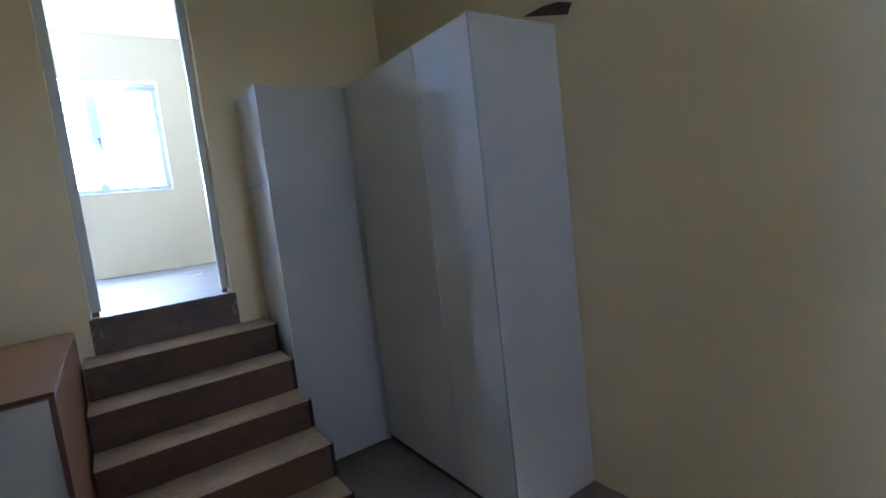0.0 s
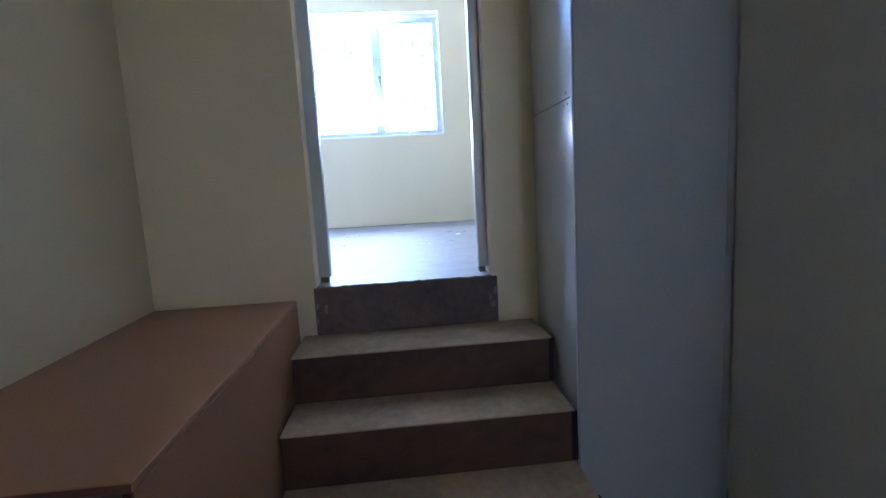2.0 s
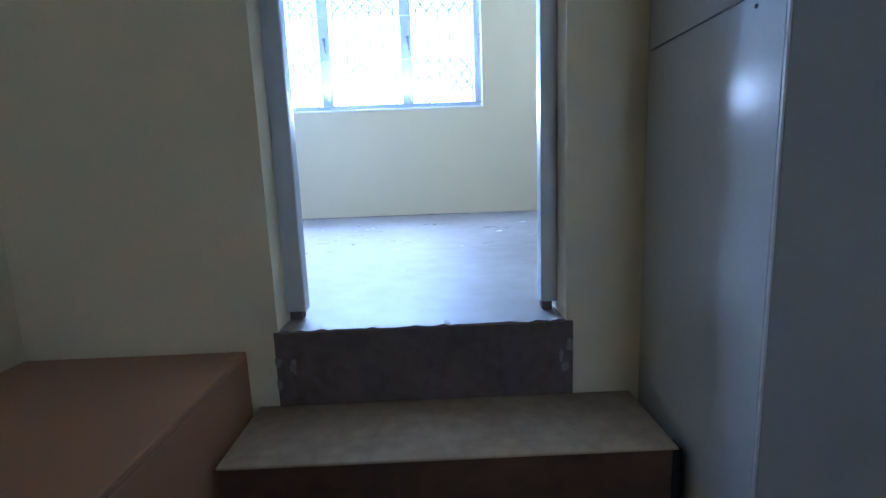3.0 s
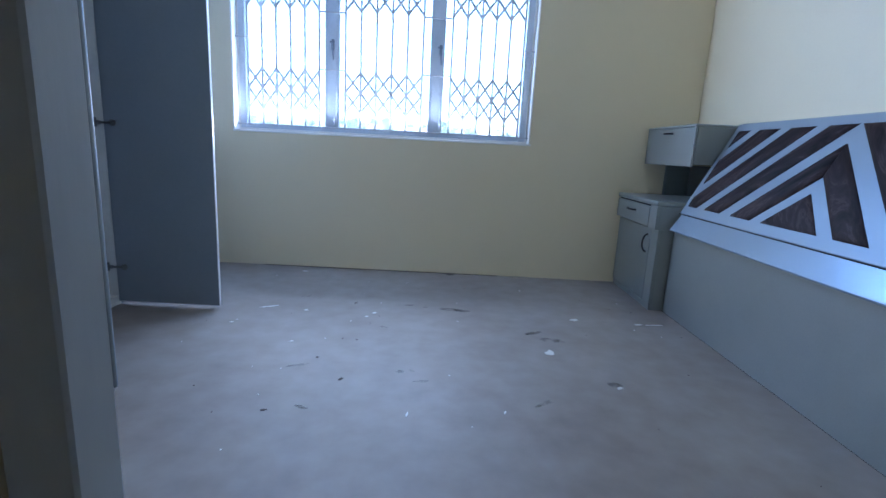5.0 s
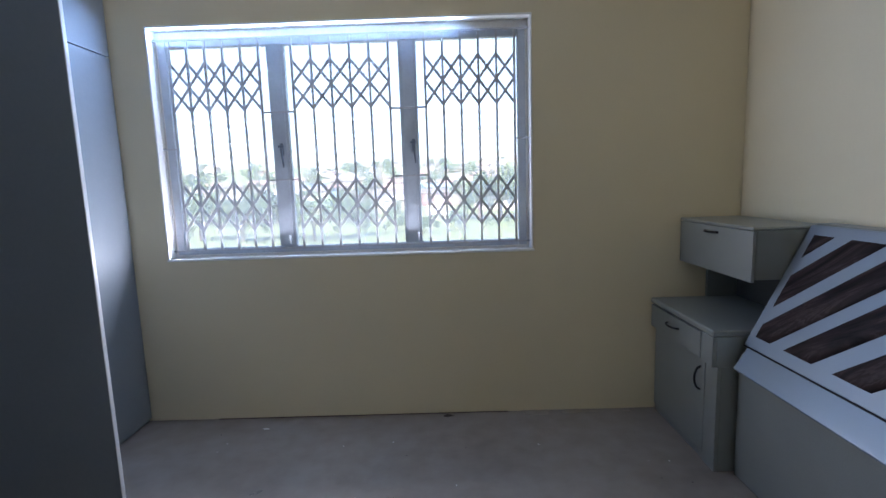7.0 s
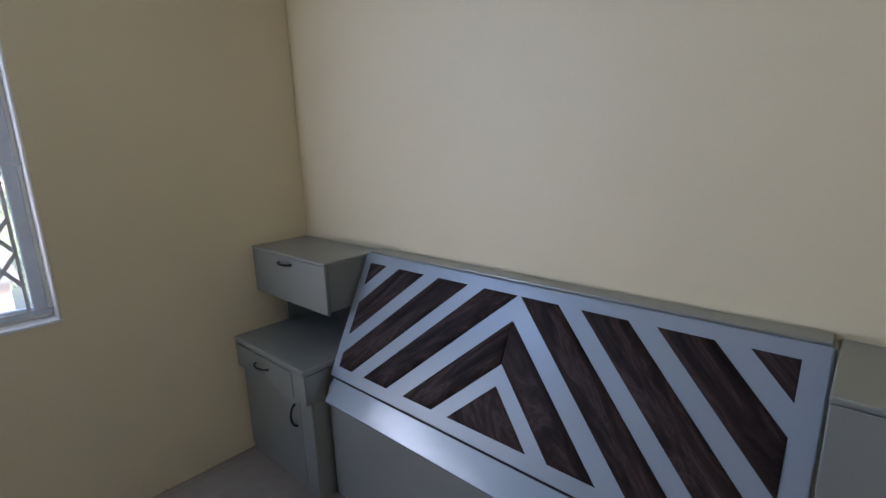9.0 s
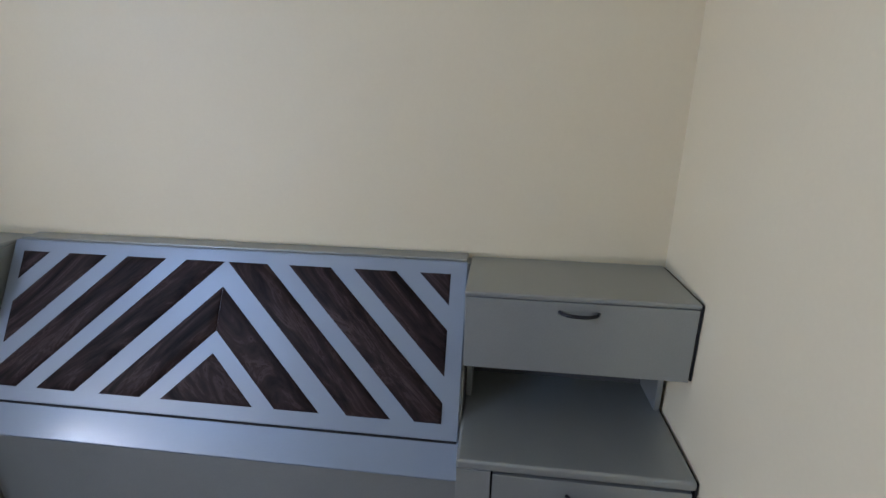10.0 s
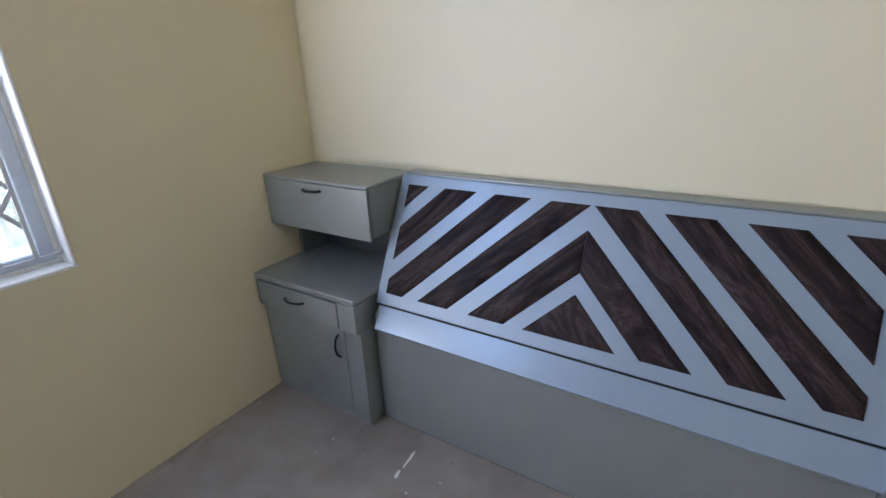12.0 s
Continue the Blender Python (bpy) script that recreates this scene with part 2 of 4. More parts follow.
def bm_prism(points, axis, a, b, bevel=0.0):
    """A prism: a polygon of (p, q) pushed along an axis from a to b. axis x: (y, z); y: (x, z); z: (x, y)."""
    bm = bmesh.new()
    place = {"x": lambda p, q, s: (s, p, q), "y": lambda p, q, s: (p, s, q), "z": lambda p, q, s: (p, q, s)}[axis]
    lo = [bm.verts.new(place(p, q, a)) for p, q in points]
    hi = [bm.verts.new(place(p, q, b)) for p, q in points]
    k = len(points)
    bm.faces.new(lo)
    bm.faces.new(hi)
    for i in range(k):
        bm.faces.new((lo[i], lo[(i + 1) % k], hi[(i + 1) % k], hi[i]))
    bmesh.ops.recalc_face_normals(bm, faces=bm.faces[:])
    if bevel:
        bmesh.ops.bevel(bm, geom=bm.edges[:], offset=bevel, segments=2, affect="EDGES", profile=0.5)
    return bm


def bm_holed(axis, a, b, u0, u1, v0, v1, holes):
    """A wall from a to b along axis (x or y), spanning u and v (z), with rectangular holes (hu0, hu1, hv0, hv1) through it."""
    us = sorted({u0, u1, *(h[0] for h in holes), *(h[1] for h in holes)})
    vs = sorted({v0, v1, *(h[2] for h in holes), *(h[3] for h in holes)})
    solid = {}
    for i in range(len(us) - 1):
        for j in range(len(vs) - 1):
            cu, cv = (us[i] + us[i + 1]) / 2, (vs[j] + vs[j + 1]) / 2
            solid[i, j] = not any(h[0] < cu < h[1] and h[2] < cv < h[3] for h in holes)
    bm = bmesh.new()
    cache = {}

    def vert(i, j, s):
        if (i, j, s) not in cache:
            cache[i, j, s] = bm.verts.new((us[i], s, vs[j]) if axis == "y" else (s, us[i], vs[j]))
        return cache[i, j, s]

    for (i, j), on in solid.items():
        if not on:
            continue
        for s in (a, b):
            bm.faces.new([vert(i, j, s), vert(i + 1, j, s), vert(i + 1, j + 1, s), vert(i, j + 1, s)])
        for di, dj, p, q in ((-1, 0, (i, j), (i, j + 1)), (1, 0, (i + 1, j), (i + 1, j + 1)), (0, -1, (i, j), (i + 1, j)), (0, 1, (i, j + 1), (i + 1, j + 1))):
            if not solid.get((i + di, j + dj), False):
                bm.faces.new([vert(*p, a), vert(*q, a), vert(*q, b), vert(*p, b)])
    bmesh.ops.recalc_face_normals(bm, faces=bm.faces[:])
    return bm


def bm_tube(points, r, sides=8):
    """A round bar along a line of points, closed at both ends."""
    bm = bmesh.new()
    pts = [Vector(p) for p in points]
    rings = []
    for i, p in enumerate(pts):
        d = (pts[min(i + 1, len(pts) - 1)] - pts[max(i - 1, 0)]).normalized()
        side = d.orthogonal().normalized() if not rings else (prev - d * prev.dot(d)).normalized()
        prev = side
        up = d.cross(side)
        rings.append([bm.verts.new(p + (side * math.cos(2 * math.pi * k / sides) + up * math.sin(2 * math.pi * k / sides)) * r) for k in range(sides)])
    for a, b in zip(rings, rings[1:]):
        for k in range(sides):
            bm.faces.new((a[k], a[(k + 1) % sides], b[(k + 1) % sides], b[k]))
    bm.faces.new(rings[0])
    bm.faces.new(rings[-1])
    bmesh.ops.recalc_face_normals(bm, faces=bm.faces[:])
    return bm


def joined(parts):
    bm = bmesh.new()
    for b in parts:
        me = bpy.data.meshes.new("join")
        b.to_mesh(me)
        b.free()
        bm.from_mesh(me)
        bpy.data.meshes.remove(me)
    return bm


def part(name, bm, mat, parent=None, label="", smooth=False):
    """One mesh object, under a thing or a part where one is given."""
    me = bpy.data.meshes.new(name)
    bm.to_mesh(me)
    bm.free()
    me.materials.append(mat)
    if smooth:
        me.polygons.foreach_set("use_smooth", [True] * len(me.polygons))
    ob = new(name, me)
    if parent:
        ob.parent = parent
        ob.matrix_parent_inverse = parent.matrix_world.inverted()
    if label:
        ob["label"] = label
    return ob


def thing(name, label, category, at=(0, 0, 0), group="", kind=""):
    """An empty at the base of a thing, which carries its parts."""
    ob = new(name)
    ob.location = at
    ob.matrix_world = Matrix.Translation(at)
    ob.empty_display_size = 0.1
    return tagged(ob, label, category, group, kind)


def structure(name, bm, mat, label, category, smooth=False):
    return tagged(part(name, bm, mat, None, smooth=smooth), label, category, "", "structure")


# ---- the plan ----
YW = 3.30            # window wall, inner face
XH = 2.14            # headboard wall, inner face
YD = 0.21            # door wall, bedroom face
YA = 0.005           # door wall, hall face
XB = -1.97           # bedroom wall behind the wardrobes
XL, XR = -0.657, 2.20  # hall walls
ZF = -1.192          # hall floor
CEIL = 2.80
HALL_CEIL = 2.45
YBACK = -6.5
WX0, WX1, WZ0, WZ1 = -1.155, 0.963, 0.973, 2.275
DX0, DX1 = 0.036, 0.826   # doorway through the plaster

window_wall = structure("wall_north", bm_holed("y", YW, YW + 0.22, XB - 0.2, XH + 0.2, -0.3, CEIL + 0.2, [(WX0, WX1, WZ0, WZ1)]), M_WALL, "cream painted plaster wall with a wide window opening", "wall")
structure("wall_east", bm_holed("x", XH, XH + 0.2, YD, YW, -0.3, CEIL + 0.2, []), M_WALL, "cream painted plaster wall behind the headboard", "wall")
structure("wall_west", bm_holed("x", XB - 0.2, XB, YD, YW, -0.3, CEIL + 0.2, []), M_WALL, "cream painted plaster wall behind the wardrobes", "wall")
structure("wall_door", bm_holed("y", YA, YD, XB - 0.2, XH + 0.2, ZF - 0.2, CEIL + 0.2, [(DX0, DX1, 0.0, 2.06)]), M_WALL, "cream painted plaster wall with a doorway at the stair top", "wall")
structure("floor_bedroom", bm_box(XB, XH, YD, YW, -0.2, 0.0), M_SCREED, "bare grey-brown cement screed floor with stains", "floor")
structure("ceiling_bedroom", bm_box(XB, XH, YD, YW, CEIL, CEIL + 0.1), M_CEIL, "plain white painted ceiling", "ceiling")
structure("wall_hall_left", bm_holed("x", XL - 0.2, XL, YBACK, YA, ZF - 0.2, HALL_CEIL + 0.2, []), M_WALL, "cream painted plaster wall beside the stairs", "wall")
structure("wall_hall_right", bm_holed("x", XR, XR + 0.2, YBACK, YA, ZF - 0.2, HALL_CEIL + 0.2, []), M_WALL, "cream painted plaster wall beside the closets", "wall")
# unseen back wall; its opening is added to let light into the hall
structure("wall_hall_back", bm_holed("y", YBACK - 0.2, YBACK, XL - 0.2, XR + 0.2, ZF - 0.2, HALL_CEIL + 0.2, [(1.45, 2.05, 1.4, 2.0)]), M_WALL, "cream painted plaster wall, unseen, with an opening added for fill light", "wall")
structure("floor_hall", bm_box(XL, XR, YBACK, YA, ZF - 0.15, ZF), M_HALLFLOOR, "dusty brown cement floor at the stair foot", "floor")
structure("ceiling_hall", bm_box(XL, XR, YBACK, YA, HALL_CEIL, HALL_CEIL + 0.1), M_CEIL, "plain painted hall ceiling", "ceiling")
structure("threshold", bm_box(DX0 + 0.002, DX1 - 0.002, YA, YD, -0.05, 0.001), M_SCREED, "worn cement threshold in the doorway", "threshold")


# ---- door frame ----
def door_frame():
    frame_ob = thing("door_1", "grey-painted wooden door frame without a leaf", "door frame", (0.43, 0.12, 0.0), kind="structure")
    for w, e, sgn in ((DX0 + 0.001, 0.09, 1), (DX1 - 0.001, 0.779, -1)):
        prof = [(w, 0.095), (e - sgn * 0.003, 0.095), (e, 0.098), (e, 0.143), (e - sgn * 0.003, 0.146), (w, 0.146)]
        jamb = part("jamb", bm_prism(prof, "z", 0.028, 2.03), M_STEEL, frame_ob)
        part("foot", bm_box(min(w, e) + 0.004, max(w, e) - 0.012, 0.102, 0.14, 0.001, 0.027, 0.003), M_SILLCEM, jamb, "rough brown jamb foot")
        if sgn < 0:
            part("screw", bm_tube([(e + 0.0005, 0.12, 0.772), (e - 0.0025, 0.12, 0.772)], 0.005), M_EDGE, jamb, "bright screw head")
    part("head", bm_box(DX0 + 0.001, DX1 - 0.001, 0.095, 0.146, 2.005, 2.058, 0.002), M_STEEL, frame_ob)


door_frame()


# ---- stairs ----
def stairs():
    run = thing("staircase", "dusty brown stairs with worn, lightened treads and darkened risers up to the door", "stairs", (0.49, -0.65, ZF), kind="structure")
    fronts = [-0.28, -0.534, -0.767, -1.04, -1.25]
    tops = [-0.216, -0.405, -0.603, -0.775, -0.965]
    xa, xb = -0.034, 1.006
    prev_y = YA
    for i, (y, z) in enumerate(zip(fronts, tops)):
        # dusty tread lightened as if lit from above, stained riser darkened as if shaded
        part("tread", bm_box(xa, xb, y, prev_y - 0.001 if i == 0 else prev_y + 0.004, z - 0.007, z, 0.0025), M_TREAD, run, "dusty tread, its colour lightened for light from above")
        low = tops[i + 1] if i < 4 else ZF
        part("riser", bm_box(xa + 0.004, xb - 0.012, y + 0.003, y + 0.03, low - 0.005 if i < 4 else low, z - 0.0075), M_RISER, run, "stained riser, its colour darkened for shade")
        part("side_strip", bm_box(xb - 0.011, xb + 0.012, y + 0.004, y + 0.05, low, z - 0.008, 0.003), M_GAP, run)
        prev_y = y
    return run


stairs()
sill_face = structure("sill_riser", bm_box(DX0 - 0.012, DX1 + 0.02, YA - 0.008, YA, -0.216, -0.002, 0.003), M_SILLCEM, "raw dark cement riser under the doorway", "riser")


def ragged(x, z, w, h, seed):
    """A ragged flat flake on the riser under the doorway."""
    rng = random.Random(seed)
    pts = []
    for k in range(12):
        a = 2 * math.pi * k / 12
        r = rng.uniform(0.55, 1.1)
        pts.append((x + w * r * math.cos(a), z + h * r * math.sin(a)))
    return bm_prism(pts, "y", YA - 0.0105, YA - 0.0075)


chips = [ragged(0.072, -0.10, 0.010, 0.028, 1), ragged(0.032, -0.085, 0.010, 0.02, 2), ragged(0.835, -0.07, 0.012, 0.022, 3), ragged(0.825, -0.13, 0.014, 0.02, 4), ragged(0.812, -0.10, 0.007, 0.02, 5), ragged(0.03, -0.15, 0.008, 0.022, 6)]
structure("plaster_chips", joined(chips), M_CHIP, "pale chipped plaster at the ends of the riser", "plaster chips")
lip = [(DX0 + 0.004, -0.004)]
rng_lip = random.Random(8)
for k in range(41):
    lip.append((DX0 + 0.004 + (DX1 - DX0 - 0.008) * k / 40, 0.002 + rng_lip.uniform(-0.0015, 0.004)))
lip.append((DX1 - 0.004, -0.004))
structure("threshold_lip", bm_prism(lip, "y", YA - 0.010, YA + 0.012), M_SCREED, "worn uneven cement lip of the threshold", "threshold")


# ---- closets and box in the stair hall ----
def bow_handle(parent, at, length, axis, mat=None, out=-1, r=0.0056, depth=0.027):
    """A bow handle that stands out along x (out) and runs along y or z."""
    pts = []
    for k in range(13):
        s = k / 12 * 2 - 1
        o = depth * (1 - s * s) ** 0.6 + 0.002 if abs(s) < 1 else 0.0
        d = s * length / 2
        pts.append((at[0] + out * o, at[1] + (d if axis == "y" else 0), at[2] + (d if axis == "z" else 0)))
    return part("handle", bm_tube(pts, r), mat or M_BLACK, parent, "dark curved metal handle", smooth=True)


def hall_closets():
    c = thing("corner_closet", "tall grey closet with a white side panel beside the stairs", "closet", (1.33, -0.24, ZF))
    x0, x1, y, top = 1.033, 1.63, -0.487, 1.28
    part("side_panel", bm_box(x0, x0 + 0.018, y + 0.004, YA - 0.002, ZF, 0.692, 0.0015), M_MEL_WHITE, c, "white lower side panel")
    part("side_panel", bm_box(x0, x0 + 0.018, y + 0.004, YA - 0.002, 0.695, top, 0.0015), M_MEL_WHITE, c, "white upper side panel")
    for yy, zz in ((-0.43, 0.715), (-0.445, 0.675), (-0.41, 0.672)):
        part("screw", bm_tube([(x0 + 0.0005, yy, zz), (x0 - 0.0015, yy, zz)], 0.004), M_BLACK, c, "dark screw head")
    part("body", bm_box(x0 + 0.02, x1 + 0.012, y + 0.022, -0.002, ZF + 0.002, top - 0.002), M_MEL_GREY, c)
    d = part("door", bm_box(x0 + 0.006, x1 - 0.032, y - 0.002, y + 0.017, ZF + 0.01, top, 0.002), M_MEL_GREY, c, "plain grey door")
    part("edging", bm_box(x0 + 0.001, x0 + 0.005, y - 0.002, y + 0.017, ZF + 0.01, top, 0.001), M_EDGE, d, "bright white edge strip")
    part("filler", bm_box(x1 - 0.029, x1 + 0.001, y + 0.002, y + 0.02, 0.70, top, 0.001), M_MEL_GREY, c)
    part("filler", bm_box(x1 - 0.029, x1 + 0.001, y + 0.002, y + 0.02, ZF, 0.697, 0.001), M_MEL_GREY, c)
    w = thing("hall_closet", "tall pale closet along the hall wall, doors shut", "closet", (1.9, -1.2, ZF))
    y1, top2 = -1.80, 1.282
    part("body", bm_box(x1 + 0.02, XR - 0.002, y1 + 0.004, y - 0.004, ZF, top2 - 0.004), M_MEL_GREY, w)
    part("door", bm_box(x1, x1 + 0.018, -1.329, y - 0.0015, ZF + 0.03, top2, 0.002), M_MEL_WHITE, w, "off-white door")
    part("door", bm_box(x1, x1 + 0.018, y1 + 0.004, -1.332, ZF + 0.03, top2, 0.002), M_MEL_WHITE, w, "off-white door")
    part("side_panel", bm_box(x1 - 0.0005, XR - 0.003, y1 - 0.014, y1 + 0.0036, ZF, top2, 0.003), M_MEL_GREY, w, "grey side panel")
    part("plinth", bm_box(x1 + 0.006, x1 + 0.019, y1 + 0.004, y - 0.006, ZF, ZF + 0.028), M_RISER, w)


hall_closets()


def stair_box():
    b = thing("storage_box", "low reddish-brown board chest with a pale front beside the stairs", "chest", (-0.36, -0.66, ZF))
    x0, x1, y0, top = XL + 0.002, -0.053, -1.322, -0.05
    part("top", bm_box(x0, x1, y0, -0.002, top - 0.018, top, 0.003), M_BOX, b)
    part("side", bm_box(x1 - 0.018, x1, y0 + 0.004, -0.002, ZF, top - 0.0185, 0.002), M_BOX, b)
    part("body", bm_box(x0, x1 - 0.019, y0 + 0.02, -0.002, ZF, top - 0.0185), M_BOX, b)
    part("front_edge", bm_box(x0, x1, y0 - 0.004, y0 - 0.0005, top - 0.016, top - 0.001, 0.001), M_BOXEDGE, b)
    part("front_edge", bm_box(x1 - 0.016, x1 - 0.001, y0 - 0.003, y0 + 0.018, ZF, top - 0.02, 0.001), M_BOXEDGE, b)
    part("door", bm_box(x0 + 0.004, x1 - 0.019, y0 - 0.003, y0 + 0.018, ZF + 0.01, top - 0.024, 0.002), M_MEL_GREY, b, "pale grey front panel")


stair_box()

# flat dark sheet put on the wall for a shadowed recess above the closet
structure("recess_shade_patch", bm_prism([(-1.604, 1.396), (-1.90, 1.300), (-1.93, 1.345), (-1.85, 1.38), (-1.74, 1.397)], "x", XR - 0.004, XR - 0.0005), M_DIRT_SHADE, "dark patch on the wall above the closet, for a shadowed recess", "plaster hole")


# ---- window ----
def window():
    w = thing("window_1", "wide three-light grey steel window with burglar bars", "window", ((WX0 + WX1) / 2, YW + 0.1, WZ0), kind="structure")
    ya, yb = YW + 0.075, YW + 0.115
    x0, x1, z0, z1 = WX0 + 0.022, WX1 - 0.027, WZ0 + 0.027, WZ1 - 0.055
    fw = 0.045
    part("window_frame", bm_box(x0, x0 + fw, ya, yb, z0, z1, 0.004), M_WINFRAME, w)
    part("window_frame", bm_box(x1 - fw, x1, ya, yb, z0, z1, 0.004), M_WINFRAME, w)
    part("window_frame", bm_box(x0 + fw, x1 - fw, ya, yb, z1 - fw, z1, 0.004), M_WINFRAME, w)
    part("window_frame", bm_box(x0 + fw, x1 - fw, ya, yb, z0, z0 + 0.035, 0.004), M_WINFRAME, w)
    mull = (-0.472, 0.272)
    for cx, ho in zip(mull, (0.008, 0.022)):
        m = part("mullion", joined([bm_box(cx - 0.05, cx + 0.05, ya + 0.002, yb, z0 + 0.036, z1 - fw - 0.001, 0.004), bm_box(cx - 0.034, cx + 0.034, ya - 0.006, ya + 0.0015, z0 + 0.036, z1 - fw - 0.001, 0.003)]), M_WINFRAME, w)
        hx = cx + ho
        lever = joined([bm_box(hx - 0.009, hx + 0.009, ya - 0.024, ya - 0.0065, 1.56, 1.63, 0.003), bm_prism([(hx - 0.008, 1.60), (hx + 0.004, 1.605), (hx + 0.012, 1.50), (hx + 0.004, 1.49)], "y", ya - 0.036, ya - 0.0245, 0.002), bm_box(hx - 0.02, hx + 0.014, ya - 0.03, ya - 0.018, 1.605, 1.618, 0.003)])
        part("window_latch", lever, M_LATCH, m, "grey window latch")
        part("stay_pin", bm_box(hx + 0.004, hx + 0.016, ya - 0.03, ya - 0.0065, z0 + 0.05, z0 + 0.1, 0.003), M_WINFRAME, m)
    edges = [x0 + fw, mull[0] - 0.05, mull[0] + 0.05, mull[1] - 0.05, mull[1] + 0.05, x1 - fw]
    for k in range(3):
        p = part("pane", bm_box(edges[2 * k] + 0.001, edges[2 * k + 1] - 0.001, ya + 0.018, ya + 0.022, z0 + 0.036, z1 - fw - 0.001), M_GLASS, w)
        p.visible_shadow = False
    # painted reveal round the opening
    t = 0.012
    part("reveal", bm_box(WX0 - 0.006, WX1 + 0.006, YW - 0.004, YW + 0.19, WZ0 - 0.002, WZ0 + t, 0.004), M_REVEAL, w, "white chipped sill")
    part("reveal", bm_box(WX0 + 0.0005, WX0 + t, YW - 0.003, YW + 0.19, WZ0 + t, WZ1 - t, 0.004), M_REVEAL, w)
    part("reveal", bm_box(WX1 - t, WX1 - 0.0005, YW - 0.003, YW + 0.19, WZ0 + t, WZ1 - t, 0.004), M_REVEAL, w)
    part("reveal", bm_box(WX0 + 0.0005, WX1 - 0.0005, YW - 0.003, YW + 0.19, WZ1 - t, WZ1 - 0.0005, 0.004), M_REVEAL, w)
    part("frame_bed", bm_box(WX0 + t, WX1 - t, ya + 0.003, ya + 0.1, WZ0 + t, z0, 0.002), M_REVEAL, w)
    part("frame_bed", bm_box(WX0 + t, x0, ya + 0.003, ya + 0.1, z0, z1, 0.002), M_REVEAL, w)
    part("frame_bed", bm_box(x1, WX1 - t, ya + 0.003, ya + 0.1, z0, z1, 0.002), M_REVEAL, w)
    part("frame_bed", bm_box(WX0 + t, WX1 - t, ya + 0.003, ya + 0.1, z1, WZ1 - t, 0.002), M_REVEAL, w)


window()


def burglar_bars():
    g = thing("window_grille", "grey welded burglar bars with diamond lattice bands", "burglar bars", ((WX0 + WX1) / 2, YW + 0.055, WZ0))
    y = YW + 0.05
    r = 0.0045
    zt, zb = 2.210, 1.026
    part("rail", bm_box(WX0 + 0.006, WX1 - 0.006, y - 0.004, y + 0.004, zt - 0.005, zt + 0.005, 0.001), M_BAR, g)
    part("rail", bm_box(WX0 + 0.006, WX1 - 0.006, y - 0.004, y + 0.004, zb - 0.005, zb + 0.005, 0.001), M_BAR, g)
    fields = [(-1.058, -0.556), (-0.372, 0.17), (0.372, 0.872)]
    for z in (1.803, 1.423):
        for a, b in ((fields[0][1], fields[1][0]), (fields[1][1], fields[2][0])):
            part("tie_bar", bm_box(a, b, y - 0.004, y + 0.004, z - 0.005, z + 0.005, 0.001), M_BAR, g)
    for a, b in ((WX0 + 0.01, fields[0][0]), (fields[2][1], WX1 - 0.01)):
        part("tie_bar", bm_box(a, b, y - 0.004, y + 0.004, 1.61, 1.62, 0.001), M_BAR, g)
    for a, b in fields:
        step = (b - a) / 5
        for k in range(6):
            x = a + k * step
            if k in (0, 5):
                bm = bm_box(x - 0.006, x + 0.006, y - 0.006, y + 0.006, zb + 0.005, zt - 0.005)
            else:
                # square bar, twisted between the two lattice bands
                bm = bmesh.new()
                rings = []
                for s in range(41):
                    z = zb + 0.005 + (zt - zb - 0.01) * s / 40
                    f = min(max((z - 1.44) / (1.79 - 1.44), 0), 1)
                    ang = f * math.pi * 4 + math.pi / 4
                    rings.append([bm.verts.new((x + 0.0082 * math.cos(ang + q * math.pi / 2), y + 0.0082 * math.sin(ang + q * math.pi / 2), z)) for q in range(4)])
                for p, q in zip(rings, rings[1:]):
                    for e in range(4):
                        bm.faces.new((p[e], p[(e + 1) % 4], q[(e + 1) % 4], q[e]))
                bmesh.ops.recalc_face_normals(bm, faces=bm.faces[:])
            part("upright", bm, M_BAR, g)
        for lo, hi in ((1.815, 2.080), (1.138, 1.412)):
            mid = (lo + hi) / 2
            for k in range(5):
                xa, xb = a + k * step, a + (k + 1) * step
                for z0, z1 in ((lo, mid), (mid, hi)):
                    for sgn, off in ((1, -0.0095), (-1, 0.0095)):
                        p0, p1 = (xa, z0 if sgn > 0 else z1), (xb, z1 if sgn > 0 else z0)
                        d = Vector((p1[0] - p0[0], p1[1] - p0[1])).normalized()
                        nx, nz = -d.y * 0.0072, d.x * 0.0072
                        poly = [(p0[0] + nx, p0[1] + nz), (p1[0] + nx, p1[1] + nz), (p1[0] - nx, p1[1] - nz), (p0[0] - nx, p0[1] - nz)]
                        part("lattice_bar", bm_prism(poly, "y", y + off - 0.0015, y + off + 0.0015), M_BAR, g)


burglar_bars()


# ---- headboard and bedside units ----
HY0, HY1 = 0.893, 2.632      # ends of the slanted panel
TOPX, TOPZ = 2.042, 1.143    # its upper edge
LOWX, LOWZ = 1.776, 0.616    # its lower edge
SLANT = math.hypot(TOPX - LOWX, TOPZ - LOWZ)


def on_panel(u, v, h):
    """A place on the slanted panel: u along it from the window end, v down it, h out of it."""
    dx, dz = (LOWX - TOPX) / SLANT, (LOWZ - TOPZ) / SLANT
    nx, nz = dz, -dx
    return Vector((TOPX + dx * v + nx * h, HY1 - u, TOPZ + dz * v + nz * h))


